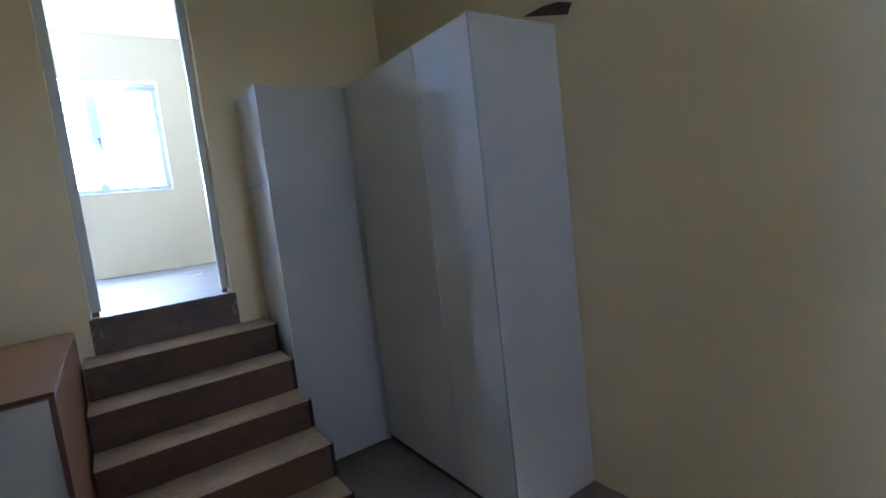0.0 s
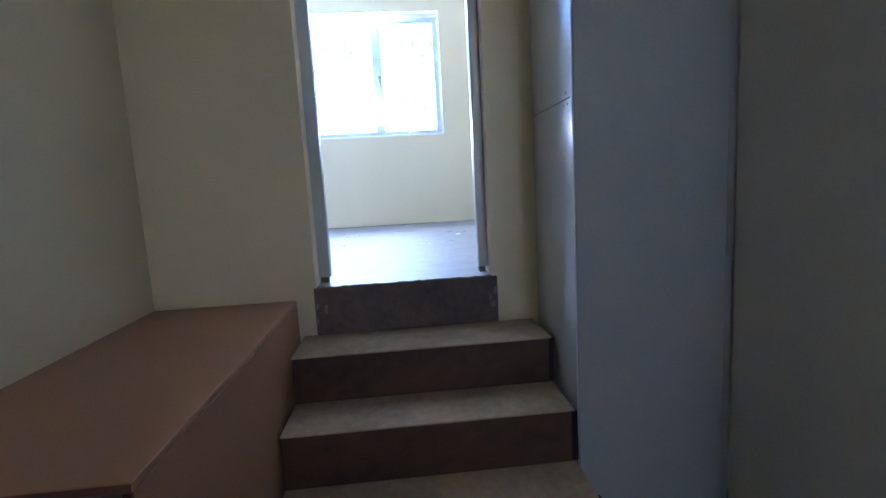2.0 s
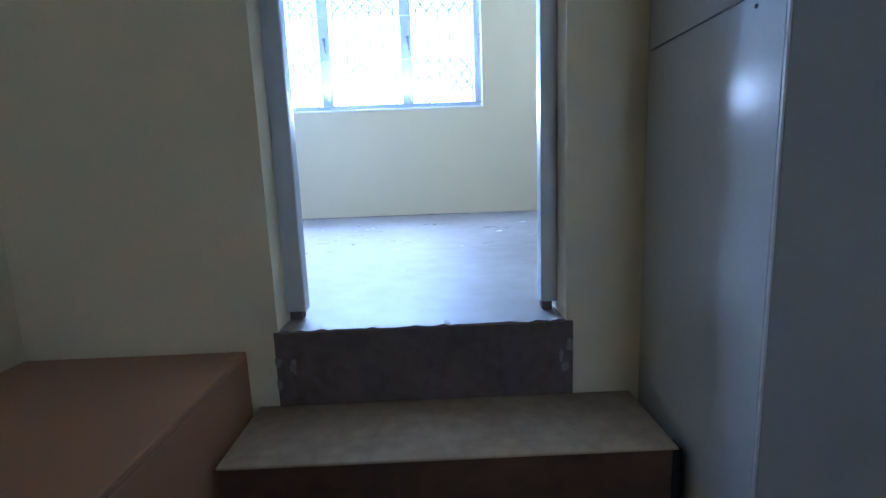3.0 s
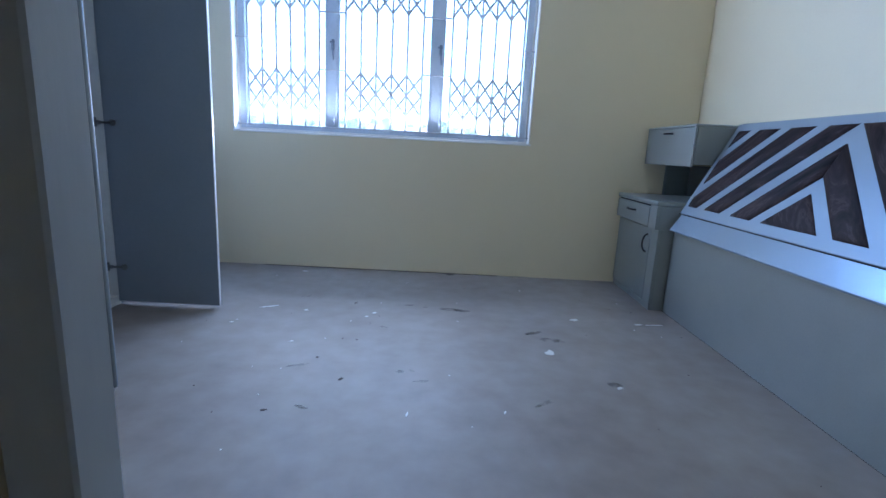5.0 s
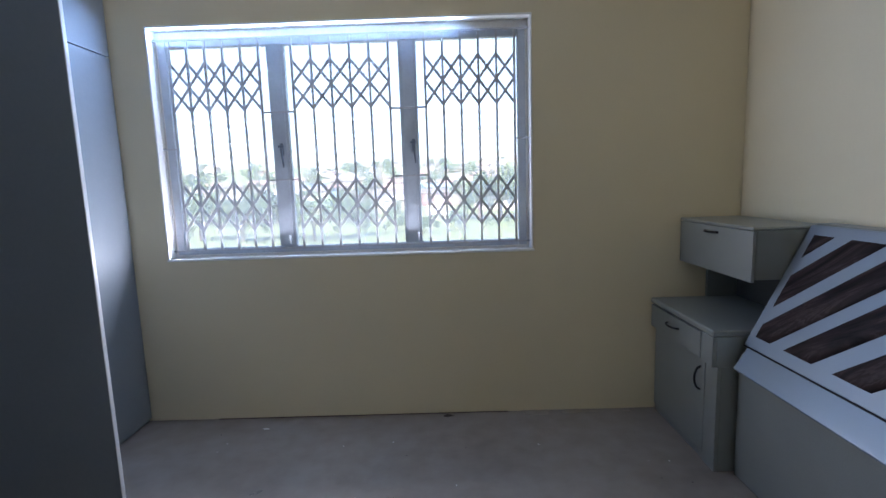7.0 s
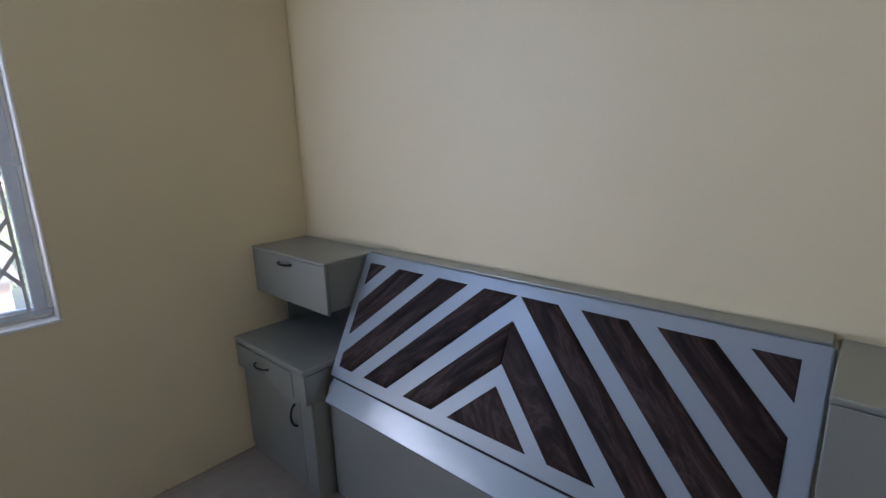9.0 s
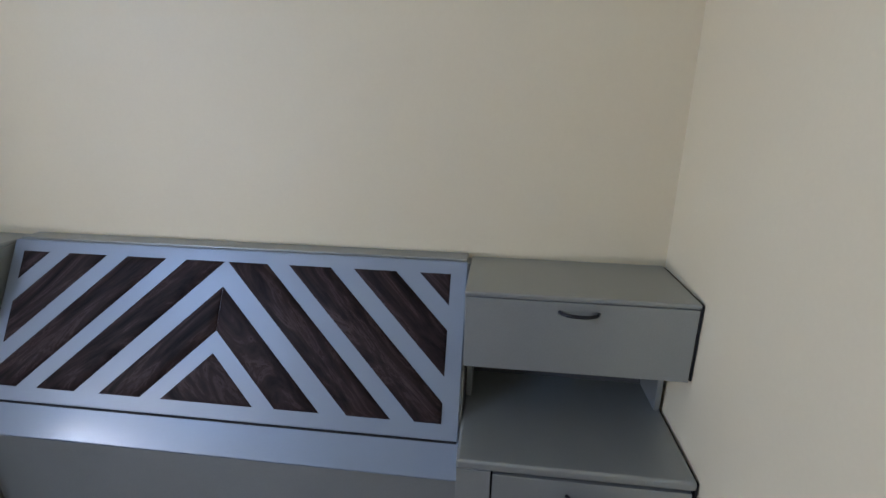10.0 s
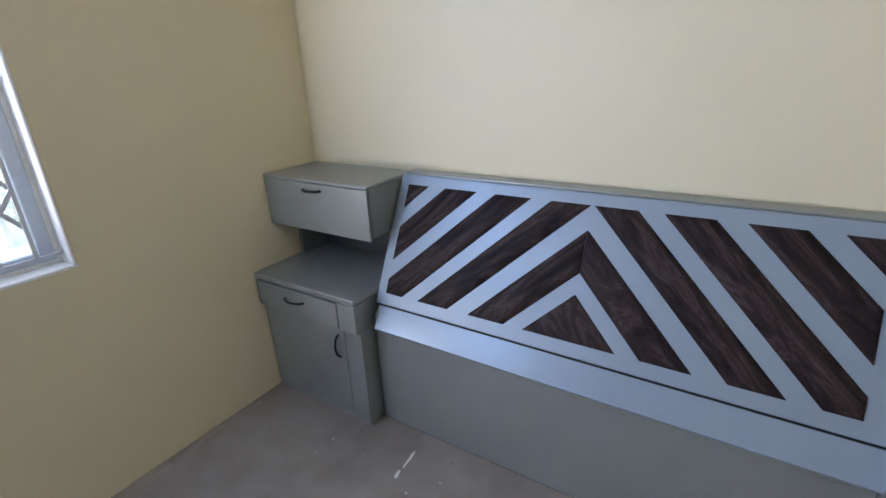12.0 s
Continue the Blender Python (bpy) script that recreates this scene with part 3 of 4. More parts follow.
def clip(poly, a, b, c):
    """The part of a convex polygon where a*u + b*v >= c."""
    out = []
    for i, p in enumerate(poly):
        q = poly[(i + 1) % len(poly)]
        fp, fq = a * p[0] + b * p[1] - c, a * q[0] + b * q[1] - c
        if fp >= 0:
            out.append(p)
        if fp * fq < 0:
            s = fp / (fp - fq)
            out.append((p[0] + (q[0] - p[0]) * s, p[1] + (q[1] - p[1]) * s))
    return out


def inlay_mesh(poly, along):
    """A dark wood inlay with softened edges; its grain runs along a direction in the panel."""
    bm = bmesh.new()
    lay = bm.loops.layers.uv.new("UVMap")
    base = [bm.verts.new(on_panel(u, v, 0.0)) for u, v in poly]
    cu, cv = sum(p[0] for p in poly) / len(poly), sum(p[1] for p in poly) / len(poly)

    def shrunk(k):
        res = []
        m = len(poly)
        for i in range(m):
            p, a, b = Vector(poly[i]), Vector(poly[i - 1]), Vector(poly[(i + 1) % m])
            d = ((a - p).normalized() + (b - p).normalized())
            s = max(abs((a - p).normalized().x * (b - p).normalized().y - (a - p).normalized().y * (b - p).normalized().x), 0.3)
            res.append(p + d * (k / s))
        return res

    m = len(poly)
    area = abs(sum(poly[i - 1][0] * poly[i][1] - poly[i][0] * poly[i - 1][1] for i in range(m))) / 2
    rim = sum(math.dist(poly[i - 1], poly[i]) for i in range(m))
    reach = min(0.036, 0.8 * area / rim)
    # a cushioned face: steep at the rim, rounding over to a soft crown
    rings = [base]
    for k, rise in ((0.05, 0.20), (0.18, 0.46), (0.40, 0.72), (0.68, 0.91), (1.0, 1.0)):
        rings.append([bm.verts.new(on_panel(p.x, p.y, 0.5 * reach * rise)) for p in shrunk(k * reach)])
    for lo, hi in zip(rings, rings[1:]):
        for i in range(m):
            bm.faces.new((lo[i], lo[(i + 1) % m], hi[(i + 1) % m], hi[i]))
    bm.faces.new(rings[-1])
    bm.normal_update()
    au, av = along
    for f in bm.faces:
        for lp in f.loops:
            co = lp.vert.co
            u, v = HY1 - co.y, (TOPZ - co.z) / (TOPZ - LOWZ) * SLANT
            lp[lay].uv = (u * au + v * av, -u * av + v * au)
    bmesh.ops.recalc_face_normals(bm, faces=bm.faces[:])
    return bm


def headboard():
    h = thing("headboard", "silver-grey headboard with dark wood chevron inlays", "headboard", (1.95, (HY0 + HY1) / 2, 0))
    xw = XH - 0.002
    body = [(xw, 0.0), (1.757, 0.0), (1.757, 0.56), (LOWX + 0.024, LOWZ - 0.012), (TOPX + 0.022, TOPZ - 0.012), (xw, TOPZ - 0.012)]
    part("body", bm_prism(body, "y", HY0 - 0.007, HY1 - 0.004, 0.003), M_SILVER, h)
    part("shadow_gap", bm_box(1.7575, 1.772, HY0 + 0.01, HY1 - 0.006, 0.0, 0.008), M_GAP, h)
    part("cap", bm_box(TOPX + 0.016, xw, HY0 + 0.004, HY1 - 0.003, TOPZ - 0.0115, TOPZ + 0.004, 0.003), M_SILVER, h)
    # slanted ledge board under the panel
    rail = [(LOWX + 0.018, LOWZ - 0.006), (LOWX - 0.002, LOWZ - 0.004), (1.717, 0.520), (1.719, 0.512), (1.7565, 0.512), (1.7565, 0.56)]
    part("ledge", bm_prism(rail, "y", HY0 - 0.008, HY1 - 0.03, 0.002), M_LEDGE, h, "glossy pale silver ledge")
    bm = bmesh.new()
    w = HY1 - HY0
    lo = [bm.verts.new(on_panel(u, v, -0.022)) for u, v in ((0, 0), (w, 0), (w, SLANT), (0, SLANT))]
    hi = [bm.verts.new(on_panel(u, v, 0.0)) for u, v in ((0, 0), (w, 0), (w, SLANT), (0, SLANT))]
    bm.faces.new(lo)
    bm.faces.new(hi)
    for i in range(4):
        bm.faces.new((lo[i], lo[(i + 1) % 4], hi[(i + 1) % 4], hi[i]))
    bmesh.ops.recalc_face_normals(bm, faces=bm.faces[:])
    bmesh.ops.bevel(bm, geom=bm.edges[:], offset=0.004, segments=2, affect="EDGES", profile=0.5)
    part("shadow_gap", bm_box(LOWX - 0.004, LOWX + 0.016, HY0 + 0.004, HY1 - 0.004, LOWZ - 0.0055, LOWZ - 0.001), M_GAP, h)
    panel = part("panel", bm, M_PEARL, h, "glossy pearl silver slanted panel")
    c, v0, v1, u0, u1 = 0.864, 0.045, 0.539, 0.045, 1.682
    field = [(u0, v0), (u1, v0), (u1, v1), (u0, v1)]
    bands = [(0.572, 0.729), (0.825, 0.974), (1.055, 1.209), (1.293, 1.445), (1.529, 9.0)]
    part("inlay", inlay_mesh(clip(clip(field, -1, 1, 0.494 * -1 + 0.0), 1, 1, 2 * c - 0.494), (0.707, 0.707)), M_WOOD, panel, smooth=True)
    for a, b in bands:
        right = clip(clip(clip(field, 1, 0, c + (0.0005 if a < 0.6 else 0.004)), 1, -1, a), -1, 1, -b)
        left = [(2 * c - u, v) for u, v in right]
        left = clip(left, 1, 0, u0)
        right = clip(right, -1, 0, -u1)
        part("inlay", inlay_mesh(right, (0.707, 0.707)), M_WOOD, panel, smooth=True)
        part("inlay", inlay_mesh(left[::-1], (0.707, -0.707)), M_WOOD, panel, smooth=True)


headboard()


def bedside(name, label, y0, y1, xn, xu, fill, handle_y):
    """A bedside unit: cupboard with drawer and door below, flap box above, niche between. fill: the side on which a fixed strip stands."""
    xw = XH - 0.002
    ztop, zu0, zu1 = 0.677, 0.894, 1.137
    g = thing(name, label, "bedside unit", ((xn + xw) / 2, (y0 + y1) / 2, 0))
    part("body", joined([bm_box(xn + 0.02, xw, y0, y1, 0.507, ztop - 0.0305, 0.002), bm_box(xn + 0.045, xw, y0, y1, 0.0, 0.5068, 0.002)]), M_SILVER, g)
    part("top", bm_box(xn, xw, y0 - 0.001, y1 + 0.001, ztop - 0.03, ztop, 0.009, segments=3), M_SILVER, g)
    strip, step, zs = 0.1, 0.025, 0.507
    if fill > 0:
        s0, s1, d0, d1 = y1 - strip, y1, y0 + 0.008, y1 - strip - 0.006
    else:
        s0, s1, d0, d1 = y0, y0 + strip, y0 + strip + 0.006, y1 - 0.008
    # the drawer's part stands proud of the door's
    part("fixed_strip", bm_box(xn + 0.003, xn + 0.0195, s0, s1, zs, ztop - 0.031, 0.002), M_SILVER, g)
    part("fixed_strip", bm_box(xn + 0.003 + step, xn + 0.0195 + step, s0, s1, 0.0, zs - 0.001, 0.002), M_SILVER, g)
    part("shadow_gap", bm_box(xn + 0.0180, xn + 0.0197, d0 - 0.006, d1 + 0.006, zs + 0.004, ztop - 0.0305), M_GAP, g)
    part("shadow_gap", bm_box(xn + step + 0.0180, xn + step + 0.0197, d0 - 0.006, d1 + 0.006, 0.02, zs - 0.001), M_GAP, g)
    dr = part("drawer", bm_box(xn + 0.002, xn + 0.0178, d0, d1, 0.512, ztop - 0.039, 0.002), M_SILVER, g)
    bow_handle(dr, (xn + 0.002, (d0 + d1) / 2, 0.59), 0.125, "y")
    do = part("door", bm_box(xn + step + 0.004, xn + step + 0.0178, d0, d1, 0.038, 0.500, 0.002), M_SILVER, g)
    bow_handle(do, (xn + step + 0.004, handle_y, 0.40), 0.118, "z")
    part("plinth", bm_box(xn + step + 0.01, xn + step + 0.0178, d0, d1, 0.0, 0.03, 0.001), M_SILVER, g)
    if fill > 0:
        part("raw_edge", bm_box(xn + 0.006, xw - 0.01, y0 - 0.006, y0 - 0.0015, 0.508, ztop - 0.008), M_GAP, g, "dark unpainted board edge at the wall")
        part("raw_edge", bm_box(xu + 0.003, xw - 0.01, y0 - 0.007, y0 - 0.0015, zu0, zu1 - 0.004), M_GAP, g, "dark unpainted board edge at the wall")
    # niche; its back is coloured dark for the shade inside
    part("niche_back", bm_box(xw - 0.014, xw, y0 + 0.002, y1 - 0.002, ztop, zu0), M_NICHE_SHADE, g, "niche back with shade put into its colour")
    part("niche_side", bm_box(xw - 0.185, xw - 0.015, y0 + 0.004, y0 + 0.022, ztop, zu0, 0.001), M_SILVER, g)
    part("niche_side", bm_box(xw - 0.185, xw - 0.015, y1 - 0.022, y1 - 0.004, ztop, zu0, 0.001), M_SILVER, g)
    # flap box
    part("upper_body", bm_box(xu + 0.018, xw, y0, y1, zu0 + 0.008, zu1 - 0.017, 0.002), M_SILVER, g)
    part("upper_top", bm_box(xu - 0.002, xw, y0 - 0.001, y1 + 0.001, zu1 - 0.0165, zu1, 0.006, segments=3), M_SILVER, g)
    fl = part("flap", bm_box(xu, xu + 0.016, y0 + 0.002, y1 - 0.002, zu0 - 0.004, zu1 - 0.0185, 0.002), M_SILVER, g)
    bow_handle(fl, (xu, (y0 + y1) / 2 + (0.0 if fill > 0 else 0.0), 1.088), 0.112, "y")
    return g


bedside("bedside_unit", "silver-grey bedside cupboard with flap box against the window wall", 2.642, YW - 0.003, 1.642, 1.800, -1, 2.785)
bedside("bedside_unit", "silver-grey bedside cupboard with flap box beside the door wall", YD + 0.010, 0.884, 1.621, 1.783, 1, 0.745)


# ---- wardrobes ----
def hinge(parent, x, y, z):
    """A sprung cup hinge between a carcass side and an open door."""
    part("hinge", joined([bm_box(x - 0.075, x - 0.028, y - 0.014, y - 0.003, z - 0.009, z + 0.009, 0.002), bm_box(x - 0.062, x - 0.046, y - 0.010, y - 0.003, z - 0.024, z + 0.024, 0.003),
                          bm_box(x - 0.03, x + 0.02, y - 0.012, y - 0.004, z - 0.006, z + 0.006, 0.002), bm_tube([(x + 0.03, y - 0.0065, z), (x + 0.03, y + 0.001, z)], 0.017, 14)]), M_HINGE, parent, "nickel cup hinge")


def wardrobe():
    xf, xb = -1.372, XB + 0.002
    y0, y1 = 1.235, 2.292
    h = 2.115
    w = thing("wardrobe", "slate-grey wardrobe with both tall doors standing open", "wardrobe", ((xf + xb) / 2, (y0 + y1) / 2, 0))
    part("side_panel", bm_box(xb + 0.013, xf, y1 - 0.018, y1, 0.0, h, 0.001), M_MEL_WHITE, w, "white inner side panel")
    part("side_panel", bm_box(xb + 0.013, xf, y0, y0 + 0.018, 0.0, h, 0.001), M_MEL_WHITE, w, "white side panel")
    part("back_panel", bm_box(xb, xb + 0.012, y0, y1, 0.0, h), M_MEL_WHITE, w)
    part("bottom", bm_box(xb + 0.013, xf - 0.002, y0 + 0.0185, y1 - 0.0185, 0.0, 0.05), M_MEL_WHITE, w)
    part("top", bm_box(xb + 0.013, xf - 0.002, y0 + 0.0185, y1 - 0.0185, h - 0.018, h), M_MEL_WHITE, w)
    part("shelf", bm_box(xb + 0.013, xf - 0.03, y0 + 0.0185, y1 - 0.0185, 1.74, 1.758, 0.001), M_MEL_WHITE, w)

    # leaf hinged at the far side, its inner face to the room's entrance
    a = part("door", bm_box(xf + 0.004, -0.826, y1 - 0.022, y1 - 0.004, 0.022, h - 0.002, 0.0015), M_DOORGREY, w, "open slate-grey door")
    part("edging", bm_box(-0.826, -0.8225, y1 - 0.022, y1 - 0.004, 0.022, h - 0.002, 0.001), M_EDGE, a, "white edge strip")
    part("edging", bm_box(xf + 0.006, -0.8265, y1 - 0.022, y1 - 0.004, 0.0185, 0.0218, 0.0005), M_EDGE, a, "white edge strip")
    for z in (0.212, 0.962, 1.80):
        hinge(a, xf + 0.018, y1 - 0.0205, z)
    # leaf hinged at the near side, its outer face to the room's entrance
    ang = radians(10.5)
    rot = Matrix.Translation((xf + 0.006, y0 + 0.012, 0)) @ Matrix.Rotation(ang, 4, "Z")
    bm = bm_box(0.0, 0.606, -0.009, 0.009, 0.022, h - 0.002, 0.007, segments=3)
    bm.transform(rot)
    b = part("door", bm, M_DOORGREY, w, "open slate-grey door")
    bm = bm_box(0.004, 0.60, -0.0085, 0.0085, 0.017, 0.0215, 0.0005)
    bm.transform(rot)
    part("edging", bm, M_EDGE, b, "white edge strip")
    pts = []
    for k in range(13):
        s = k / 12 * 2 - 1
        pts.append((0.545, -0.009 - 0.03 * max(1 - s * s, 0) ** 0.6, 1.16 + s * 0.075))
    bm = bm_tube(pts, 0.007)
    bm.transform(rot)
    part("handle", bm, M_BLACK, b, "dark curved metal handle", smooth=True)
    # closed unit up to the window wall
    c = thing("wardrobe", "slate-grey closed wardrobe against the window wall", "wardrobe", ((xf + xb) / 2, 2.8, 0))
    part("body", bm_box(xb, xf - 0.001, y1 + 0.002, YW - 0.003, 0.0, h), M_DOORGREY, c)
    part("door", bm_box(xf, xf + 0.017, 2.303, 2.796, 0.022, h - 0.003, 0.0015), M_DOORGREY, c)
    part("door", bm_box(xf, xf + 0.017, 2.799, YW - 0.006, 0.022, h - 0.003, 0.0015), M_DOORGREY, c)
    for ya, yb, lab in ((y0, y1 + 0.001, "slate-grey top cupboard above the open wardrobe"), (y1 + 0.002, YW - 0.003, "slate-grey top cupboard beside the window")):
        t = thing("top_cupboard", lab, "cupboard", ((xf + xb) / 2, (ya + yb) / 2, h), group="top cupboards")
        part("body", bm_box(xb, xf - 0.001, ya, yb, h + 0.0005, CEIL - 0.01), M_DOORGREY, t)
        m = (ya + yb) / 2
        part("door", bm_box(xf, xf + 0.017, ya + 0.002, m - 0.0015, h + 0.003, CEIL - 0.012, 0.0015), M_DOORGREY, t)
        part("door", bm_box(xf, xf + 0.017, m + 0.0015, yb - 0.002, h + 0.003, CEIL - 0.012, 0.0015), M_DOORGREY, t)


wardrobe()


# ---- marks on the bedroom floor ----
def blob(x, y, r, squash, turn, z0, z1, seed):
    rng = random.Random(seed)
    pts = []
    for k in range(14):
        a = 2 * math.pi * k / 14
        rr = r * rng.uniform(0.6, 1.15)
        px, py = rr * math.cos(a), rr * squash * math.sin(a)
        pts.append((x + px * math.cos(turn) - py * math.sin(turn), y + px * math.sin(turn) + py * math.cos(turn)))
    return bm_prism(pts, "z", z0, z1)


def floor_marks():
    rng = random.Random(4)
    flakes = [blob(1.142, 2.38, 0.028, 0.6, 0.3, 0.0, 0.0025, 1), blob(0.9, 1.9, 0.03, 0.8, 1.2, 0.0, 0.002, 2), blob(0.62, 1.35, 0.012, 0.3, 1.2, 0.0, 0.002, 3),
              blob(1.60, 2.361, 0.06, 0.12, 0.1, 0.0, 0.002, 4), blob(1.50, 2.355, 0.025, 0.3, 0.1, 0.0, 0.002, 5), blob(-0.586, 2.358, 0.05, 0.16, 0.5, 0.0, 0.002, 6),
              blob(-0.611, 3.16, 0.022, 0.4, 0.0, 0.0, 0.002, 7), blob(-0.371, 2.328, 0.012, 0.5, 0.2, 0.0, 0.002, 8), blob(-0.025, 2.273, 0.011, 0.8, 0.2, 0.0, 0.002, 9), blob(0.009, 2.336, 0.016, 0.5, 1.2, 0.0, 0.002, 10), blob(1.117, 1.577, 0.016, 0.6, 0.5, 0.0, 0.002, 11),
              blob(0.269, 1.306, 0.016, 0.25, 1.4, 0.0, 0.002, 12), blob(-0.318, 1.89, 0.012, 0.5, 0.1, 0.0, 0.002, 13), blob(-0.684, 2.094, 0.011, 0.5, 0.4, 0.0, 0.002, 14)]
    for k in range(34):
        flakes.append(blob(rng.uniform(-0.9, 1.7), rng.uniform(0.5, 3.2), rng.uniform(0.002, 0.006), rng.uniform(0.3, 1), rng.uniform(0, 3), 0.0, 0.0015, 10 + k))
    tagged(part("paint_flakes", joined(flakes), M_FLAKE), "white paint flakes scattered on the cement floor", "paint flakes", "", "stuff")
    dirt = [blob(0.442, 3.26, 0.03, 0.6, 0.0, 0.0, 0.003, 70), blob(-0.227, 1.29, 0.014, 0.4, 0.4, 0.0, 0.002, 71), blob(-0.012, 1.542, 0.012, 0.5, 0.9, 0.0, 0.003, 72), blob(-0.154, 1.73, 0.008, 0.6, 0.3, 0.0, 0.003, 73)]
    for k in range(26):
        dirt.append(blob(rng.uniform(-0.9, 1.7), rng.uniform(0.4, 3.25), rng.uniform(0.0015, 0.0045), rng.uniform(0.3, 0.9), rng.uniform(0, 3), 0.0, 0.002, 100 + k))
    tagged(part("dirt_crumbs", joined(dirt), M_DIRT_SHADE), "dark crumbs of dirt on the cement floor", "dirt", "", "stuff")
    smudges = [blob(0.189, 2.505, 0.03, 0.5, -0.5, 0.0, 0.0012, 80), blob(0.282, 2.476, 0.028, 0.4, 0.1, 0.0, 0.0012, 81), blob(0.47, 2.452, 0.10, 0.22, -0.15, 0.0, 0.0012, 82),
               blob(-0.124, 2.492, 0.025, 0.3, 1.2, 0.0, 0.0012, 83), blob(-0.44, 2.573, 0.03, 0.3, 0.5, 0.0, 0.0012, 84), blob(0.87, 2.15, 0.055, 0.3, 0.5, 0.0, 0.0012, 85),
               blob(0.946, 2.06, 0.06, 0.55, -0.3, 0.0, 0.0009, 86), blob(-0.204, 1.65, 0.06, 0.16, 0.35, 0.0, 0.0012, 87), blob(0.238, 1.637, 0.045, 0.3, 0.2, 0.0, 0.0012, 88),
               blob(0.31, 1.555, 0.035, 0.25, 0.1, 0.0, 0.0012, 89), blob(0.782, 1.429, 0.05, 0.25, 0.6, 0.0, 0.0012, 90), blob(0.087, 2.125, 0.022, 0.4, 0.0, 0.0, 0.0012, 91), blob(-0.102, 1.321, 0.03, 0.25, -0.3, 0.0, 0.0012, 92), blob(1.10, 1.605, 0.035, 0.7, 0.0, 0.0, 0.0012, 93)]
    tagged(part("floor_smudges", joined(smudges), M_SMUDGE), "brown smudges trodden into the cement floor", "stains", "", "stuff")
    pts = []
    for k in range(41):
        pts.append((-0.95 + 1.75 * k / 40, YW - 0.002 - rng.uniform(0.002, 0.007)))
    crack = pts + [(0.80, YW - 0.0005), (-0.95, YW - 0.0005)]
    structure("floor_crack", bm_prism(crack, "z", 0.0, 0.003), M_DIRT_SHADE, "dark crack where the floor meets the wall", "crack")


floor_marks()


def cement_work():
    """Pale cement splashes along the foot of the window wall."""
    rng = random.Random(21)
    rim = [blob(0.8 + 0.8 * rng.random(), YW - 0.02 - 0.03 * rng.random(), rng.uniform(0.03, 0.08), 0.35, rng.uniform(-0.2, 0.2), 0.0, 0.0006 + 0.0003 * i, 300 + i) for i in range(10)]
    tagged(part("cement_splashes", joined(rim), M_SPLASH), "pale cement splashes along the foot of the wall", "cement splashes", "", "stuff")


cement_work()


# ---- outside ----
GZ = -8.0


def land(x, y):
    """Height of the ground: a flat valley, then a long slope up to the far ridge."""
    rise = min(max(y - 152.0, 0.0), 520.0) * 0.078
    wave = 0.04 * rise * math.sin(x * 0.021 + 0.7) + 0.03 * rise * math.sin(x * 0.05 + y * 0.01)
    dip = 1.3 * min(max((62.0 - y) / 10.0, 0.0), 1.0)
    return GZ + rise + wave - dip


def outside():
    xs = [-2500, -1200] + [-700 + 25 * k for k in range(49)] + [1200, 2500]
    ys = [-2500, -200, 0, 40, 52, 62, 150, 154] + [170 + 20 * k for k in range(27)] + [1500, 2500]
    bm = bmesh.new()
    grid = [[bm.verts.new((x, y, land(x, y))) for x in xs] for y in ys]
    for a, b in zip(grid, grid[1:]):
        for k in range(len(xs) - 1):
            bm.faces.new((a[k], a[k + 1], b[k + 1], b[k]))
    structure("ground", bm, M_GRASS, "green grass field rising to a far hillside", "ground", smooth=True)
    structure("road", bm_box(-400, 300, 140, 147, GZ - 0.2, GZ + 0.05), M_ROAD, "pale road across the valley", "road")


def house(name, x, y, w, d, h, roof_h, wall_mat, roof_mat, label, turn=0.0, windows=2, detailed=True):
    z = min(land(x - w / 2, y - d / 2), land(x + w / 2, y - d / 2), land(x, y)) - (0.3 if y > 150 else 0.0)
    m = Matrix.Translation((x, y, z)) @ Matrix.Rotation(turn, 4, "Z")
    t = thing(name, label, "house", (x, y, z), group="houses below")

    def put(n, bm, mat, parent, lab=""):
        bm.transform(m)
        return part(n, bm, mat, parent, lab)

    wall = put("wall", bm_box(-w / 2, w / 2, -d / 2, d / 2, 0, h), wall_mat, t)
    o = 0.5
    put("roof", bm_prism([(-d / 2 - o, h - 0.1), (d / 2 + o, h - 0.1), (d / 2 + o, h + 0.08), (0, h + roof_h), (-d / 2 - o, h + 0.08)], "x", -w / 2 - o, w / 2 + o), roof_mat, t)
    for k in range(windows):
        wx = -w / 2 + w * (k + 0.5) / windows
        win = put("window", bm_box(wx - 0.65, wx + 0.65, -d / 2 - 0.05, -d / 2, h * 0.42, h * 0.85), M_WHITEVAN, wall)
        put("pane", bm_box(wx - 0.58, wx - 0.03, -d / 2 - 0.07, -d / 2 - 0.051, h * 0.45, h * 0.82), M_DARKGLASS, win)
        put("pane", bm_box(wx + 0.03, wx + 0.58, -d / 2 - 0.07, -d / 2 - 0.051, h * 0.45, h * 0.82), M_DARKGLASS, win)
    return t


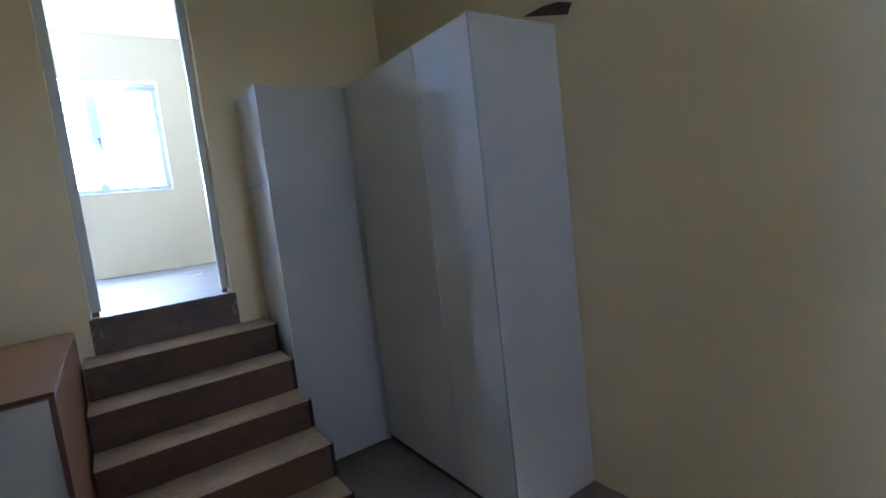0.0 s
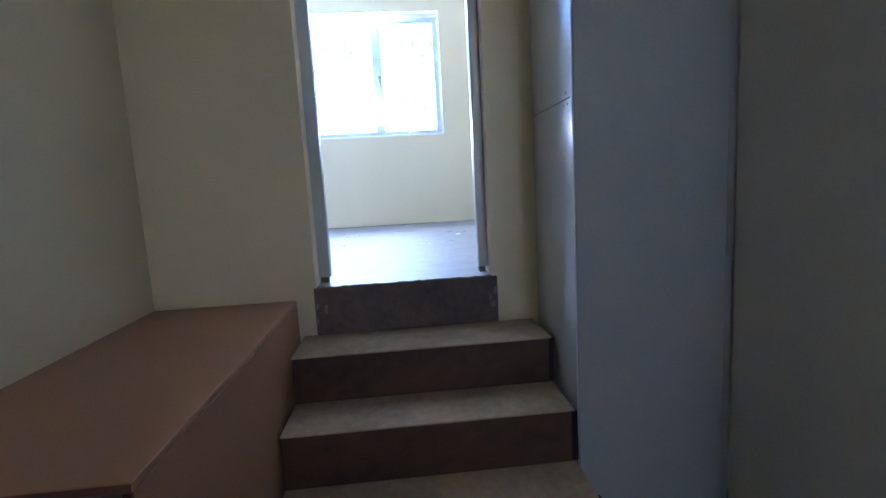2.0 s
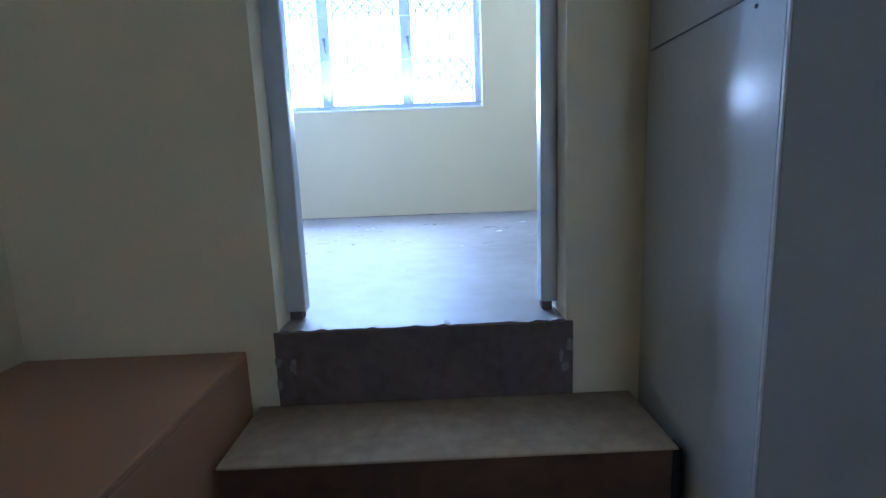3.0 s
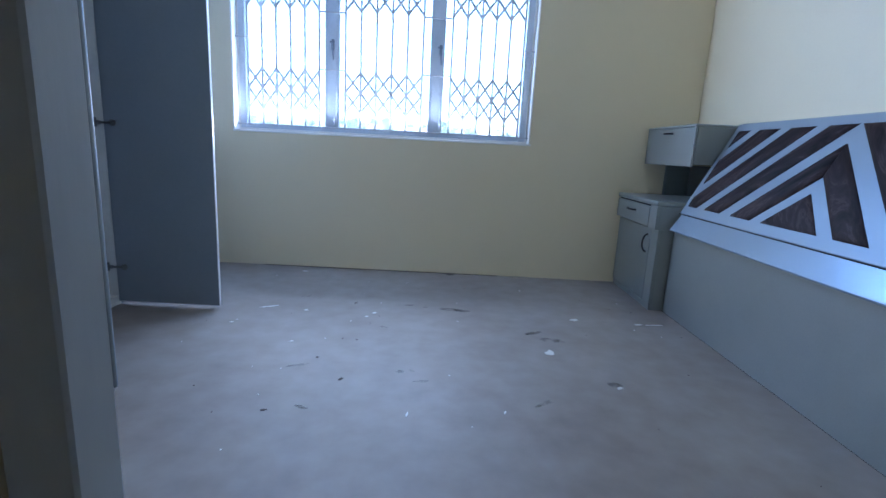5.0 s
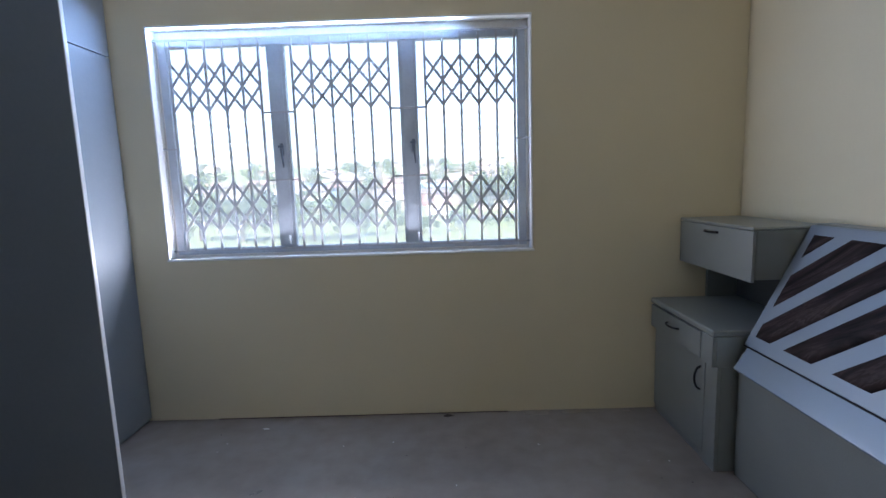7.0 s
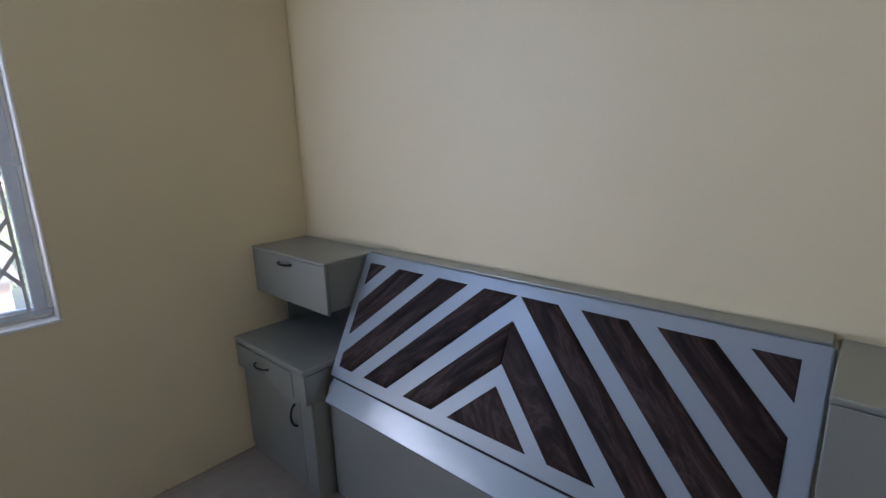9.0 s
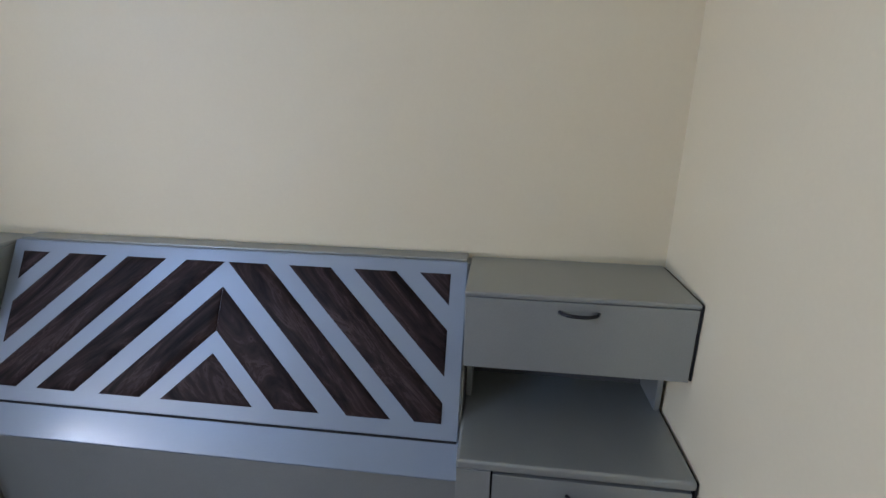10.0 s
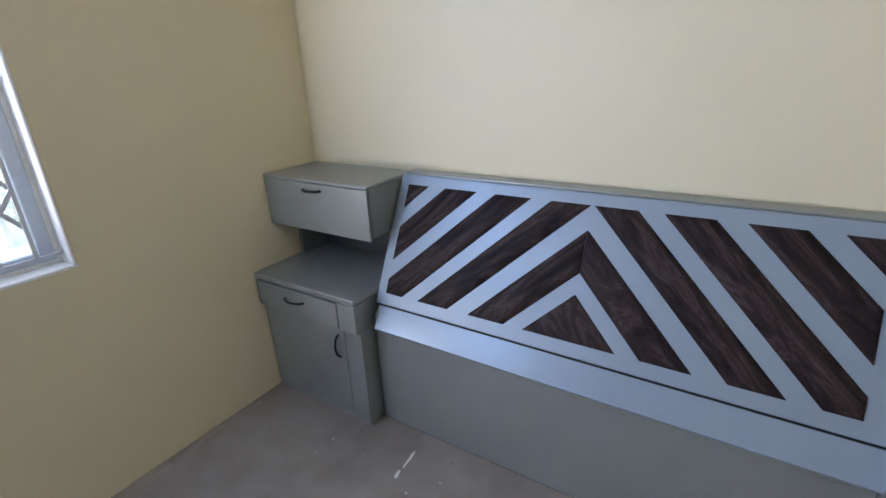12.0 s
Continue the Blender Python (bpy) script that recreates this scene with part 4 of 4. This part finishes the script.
def tree(x, y, h, seed, clumps=60):
    rng = random.Random(seed)
    z = land(x, y) - 0.1
    t = thing("tree", "broad green tree at the field edge", "tree", (x, y, z), group="trees in the valley")
    limbs = []
    top = h * 0.45
    limbs.append(bm_tube([(x, y, z), (x + 0.1 * h * rng.uniform(-0.3, 0.3), y, z + top * 0.6), (x + 0.1 * h * rng.uniform(-0.5, 0.5), y, z + top)], 0.035 * h, 7))
    tips = []
    for k in range(6):
        a = rng.uniform(0, 6.28)
        tip = (x + math.cos(a) * h * rng.uniform(0.2, 0.42), y + math.sin(a) * h * rng.uniform(0.2, 0.42), z + h * rng.uniform(0.55, 0.85))
        limbs.append(bm_tube([(x, y, z + top * rng.uniform(0.6, 0.95)), ((x + tip[0]) / 2, (y + tip[1]) / 2, z + h * 0.52), tip], 0.012 * h, 5))
        tips.append(tip)
    part("trunk", joined(limbs), M_BARK, t)
    verts, faces = [], []
    for c in range(clumps):
        tip = tips[rng.randrange(6)]
        cx, cy, cz = (tip[0] + rng.gauss(0, 0.13 * h), tip[1] + rng.gauss(0, 0.13 * h), tip[2] + rng.gauss(0, 0.11 * h))
        for q in range(26):
            p = Vector((cx + rng.gauss(0, 0.05 * h), cy + rng.gauss(0, 0.05 * h), cz + rng.gauss(0, 0.035 * h)))
            e1 = Vector((rng.gauss(0, 1), rng.gauss(0, 1), rng.gauss(0, 0.6))).normalized() * 0.045 * h
            e2 = e1.cross(Vector((rng.gauss(0, 1), rng.gauss(0, 1), rng.gauss(0, 1)))).normalized() * 0.02 * h
            i = len(verts)
            verts += [p - e1, p + e2, p + e1, p - e2]
            faces.append((i, i + 1, i + 2, i + 3))
    me = bpy.data.meshes.new("crown")
    me.from_pydata([tuple(v) for v in verts], [], faces)
    me.materials.append(M_LEAF)
    crown = new("crown", me)
    crown.parent = t
    crown.matrix_parent_inverse = t.matrix_world.inverted()


def vehicle(x, y):
    v = thing("truck", "white box truck on the far road", "truck", (x, y, GZ + 0.05))
    z = GZ + 0.05
    part("cargo_box", bm_box(x - 3.4, x + 1.6, y - 1.2, y + 1.2, z + 0.9, z + 3.5, 0.08), M_WHITEVAN, v)
    cab = part("cab", bm_prism([(x + 1.7, z + 0.6), (x + 3.5, z + 0.6), (x + 3.5, z + 1.6), (x + 3.1, z + 2.6), (x + 1.7, z + 2.6)], "y", y - 1.1, y + 1.1, 0.05), M_WHITEVAN, v)
    part("windscreen", bm_box(x + 2.1, x + 2.9, y - 1.13, y - 1.101, z + 1.6, z + 2.3), M_DARKGLASS, cab)
    for wx in (x - 2.4, x + 2.6):
        for wy in (y - 1.1, y + 0.8):
            part("wheel", bm_tube([(wx, wy, z + 0.5), (wx, wy + 0.3, z + 0.5)], 0.5, 16), M_TYRE, v)


outside()
for hx, hy in ((-49.6, 45.4), (-37.6, 45.4), (-25.6, 45.4), (-13.6, 45.4), (-1.6, 45.4)):
    house("terrace_house", hx, hy, 11.0, 8.0, 3.0, 1.35, M_PINK, M_ROOF, "pink plastered terrace house with a grey tiled roof", 0.0, 4)
house("warehouse", -32.0, 172.0, 44.0, 12.0, 4.2, 1.5, M_PLASTER, M_ROOFPALE, "long low shed with a pale metal roof", 0.0, 6)
house("warehouse", -4.0, 182.0, 18.0, 10.0, 5.0, 1.6, M_ROOFRED, M_ROOF, "red-walled shed with a grey roof", 0.0, 4)
house("warehouse", -92.0, 190.0, 40.0, 12.0, 4.2, 1.6, M_PLASTER, M_ROOFBLUE, "long low shed with a blue roof", 0.0, 5)
house("warehouse", 24.0, 176.0, 22.0, 10.0, 4.6, 1.5, M_PLASTER, M_ROOFPALE, "long low shed with a pale metal roof", 0.1, 4)
rng_out = random.Random(11)
for k in range(150):
    yy = 165 + 430 * rng_out.random() ** 1.3
    xx = rng_out.uniform(-0.85, 0.32) * yy
    roof = (M_ROOFRED, M_ROOFPALE, M_ROOF, M_ROOFBLUE)[rng_out.choices((0, 1, 2, 3), (4, 4, 3, 1))[0]]
    house("small_house", xx, yy, rng_out.uniform(8, 17), rng_out.uniform(7, 10), rng_out.uniform(3.2, 6), rng_out.uniform(1.3, 2.4), M_PLASTER, roof, "small plastered house on the far hillside", rng_out.uniform(-0.4, 0.4), 2)
for k, (tx, ty, th) in enumerate(((-24, 88, 8.5), (-31, 92, 9.5), (-17, 94, 7.5), (-38, 90, 8), (-48, 94, 9), (-60, 92, 8.5), (-10, 100, 4), (-3, 96, 3.5), (3, 99, 4.5), (9, 126, 12), (15, 130, 13), (6, 132, 10), (21, 128, 11), (-72, 96, 9), (-14, 132, 5), (-52, 130, 8), (-40, 128, 6), (6.6, 43, 4.0), (10.5, 45, 5), (-66, 132, 9), (28, 126, 10))):
    tree(tx, ty, th, 30 + k, 90)
for k in range(26):
    tree(rng_out.uniform(-0.8, 0.25) * 104, rng_out.uniform(98, 112), rng_out.uniform(1.8, 3.2), 200 + k, 26)
for k in range(70):
    yy = rng_out.uniform(160, 560)
    tree(rng_out.uniform(-0.85, 0.32) * yy, yy, rng_out.uniform(7, 13), 60 + k, 40)
vehicle(-2.0, 143.5)
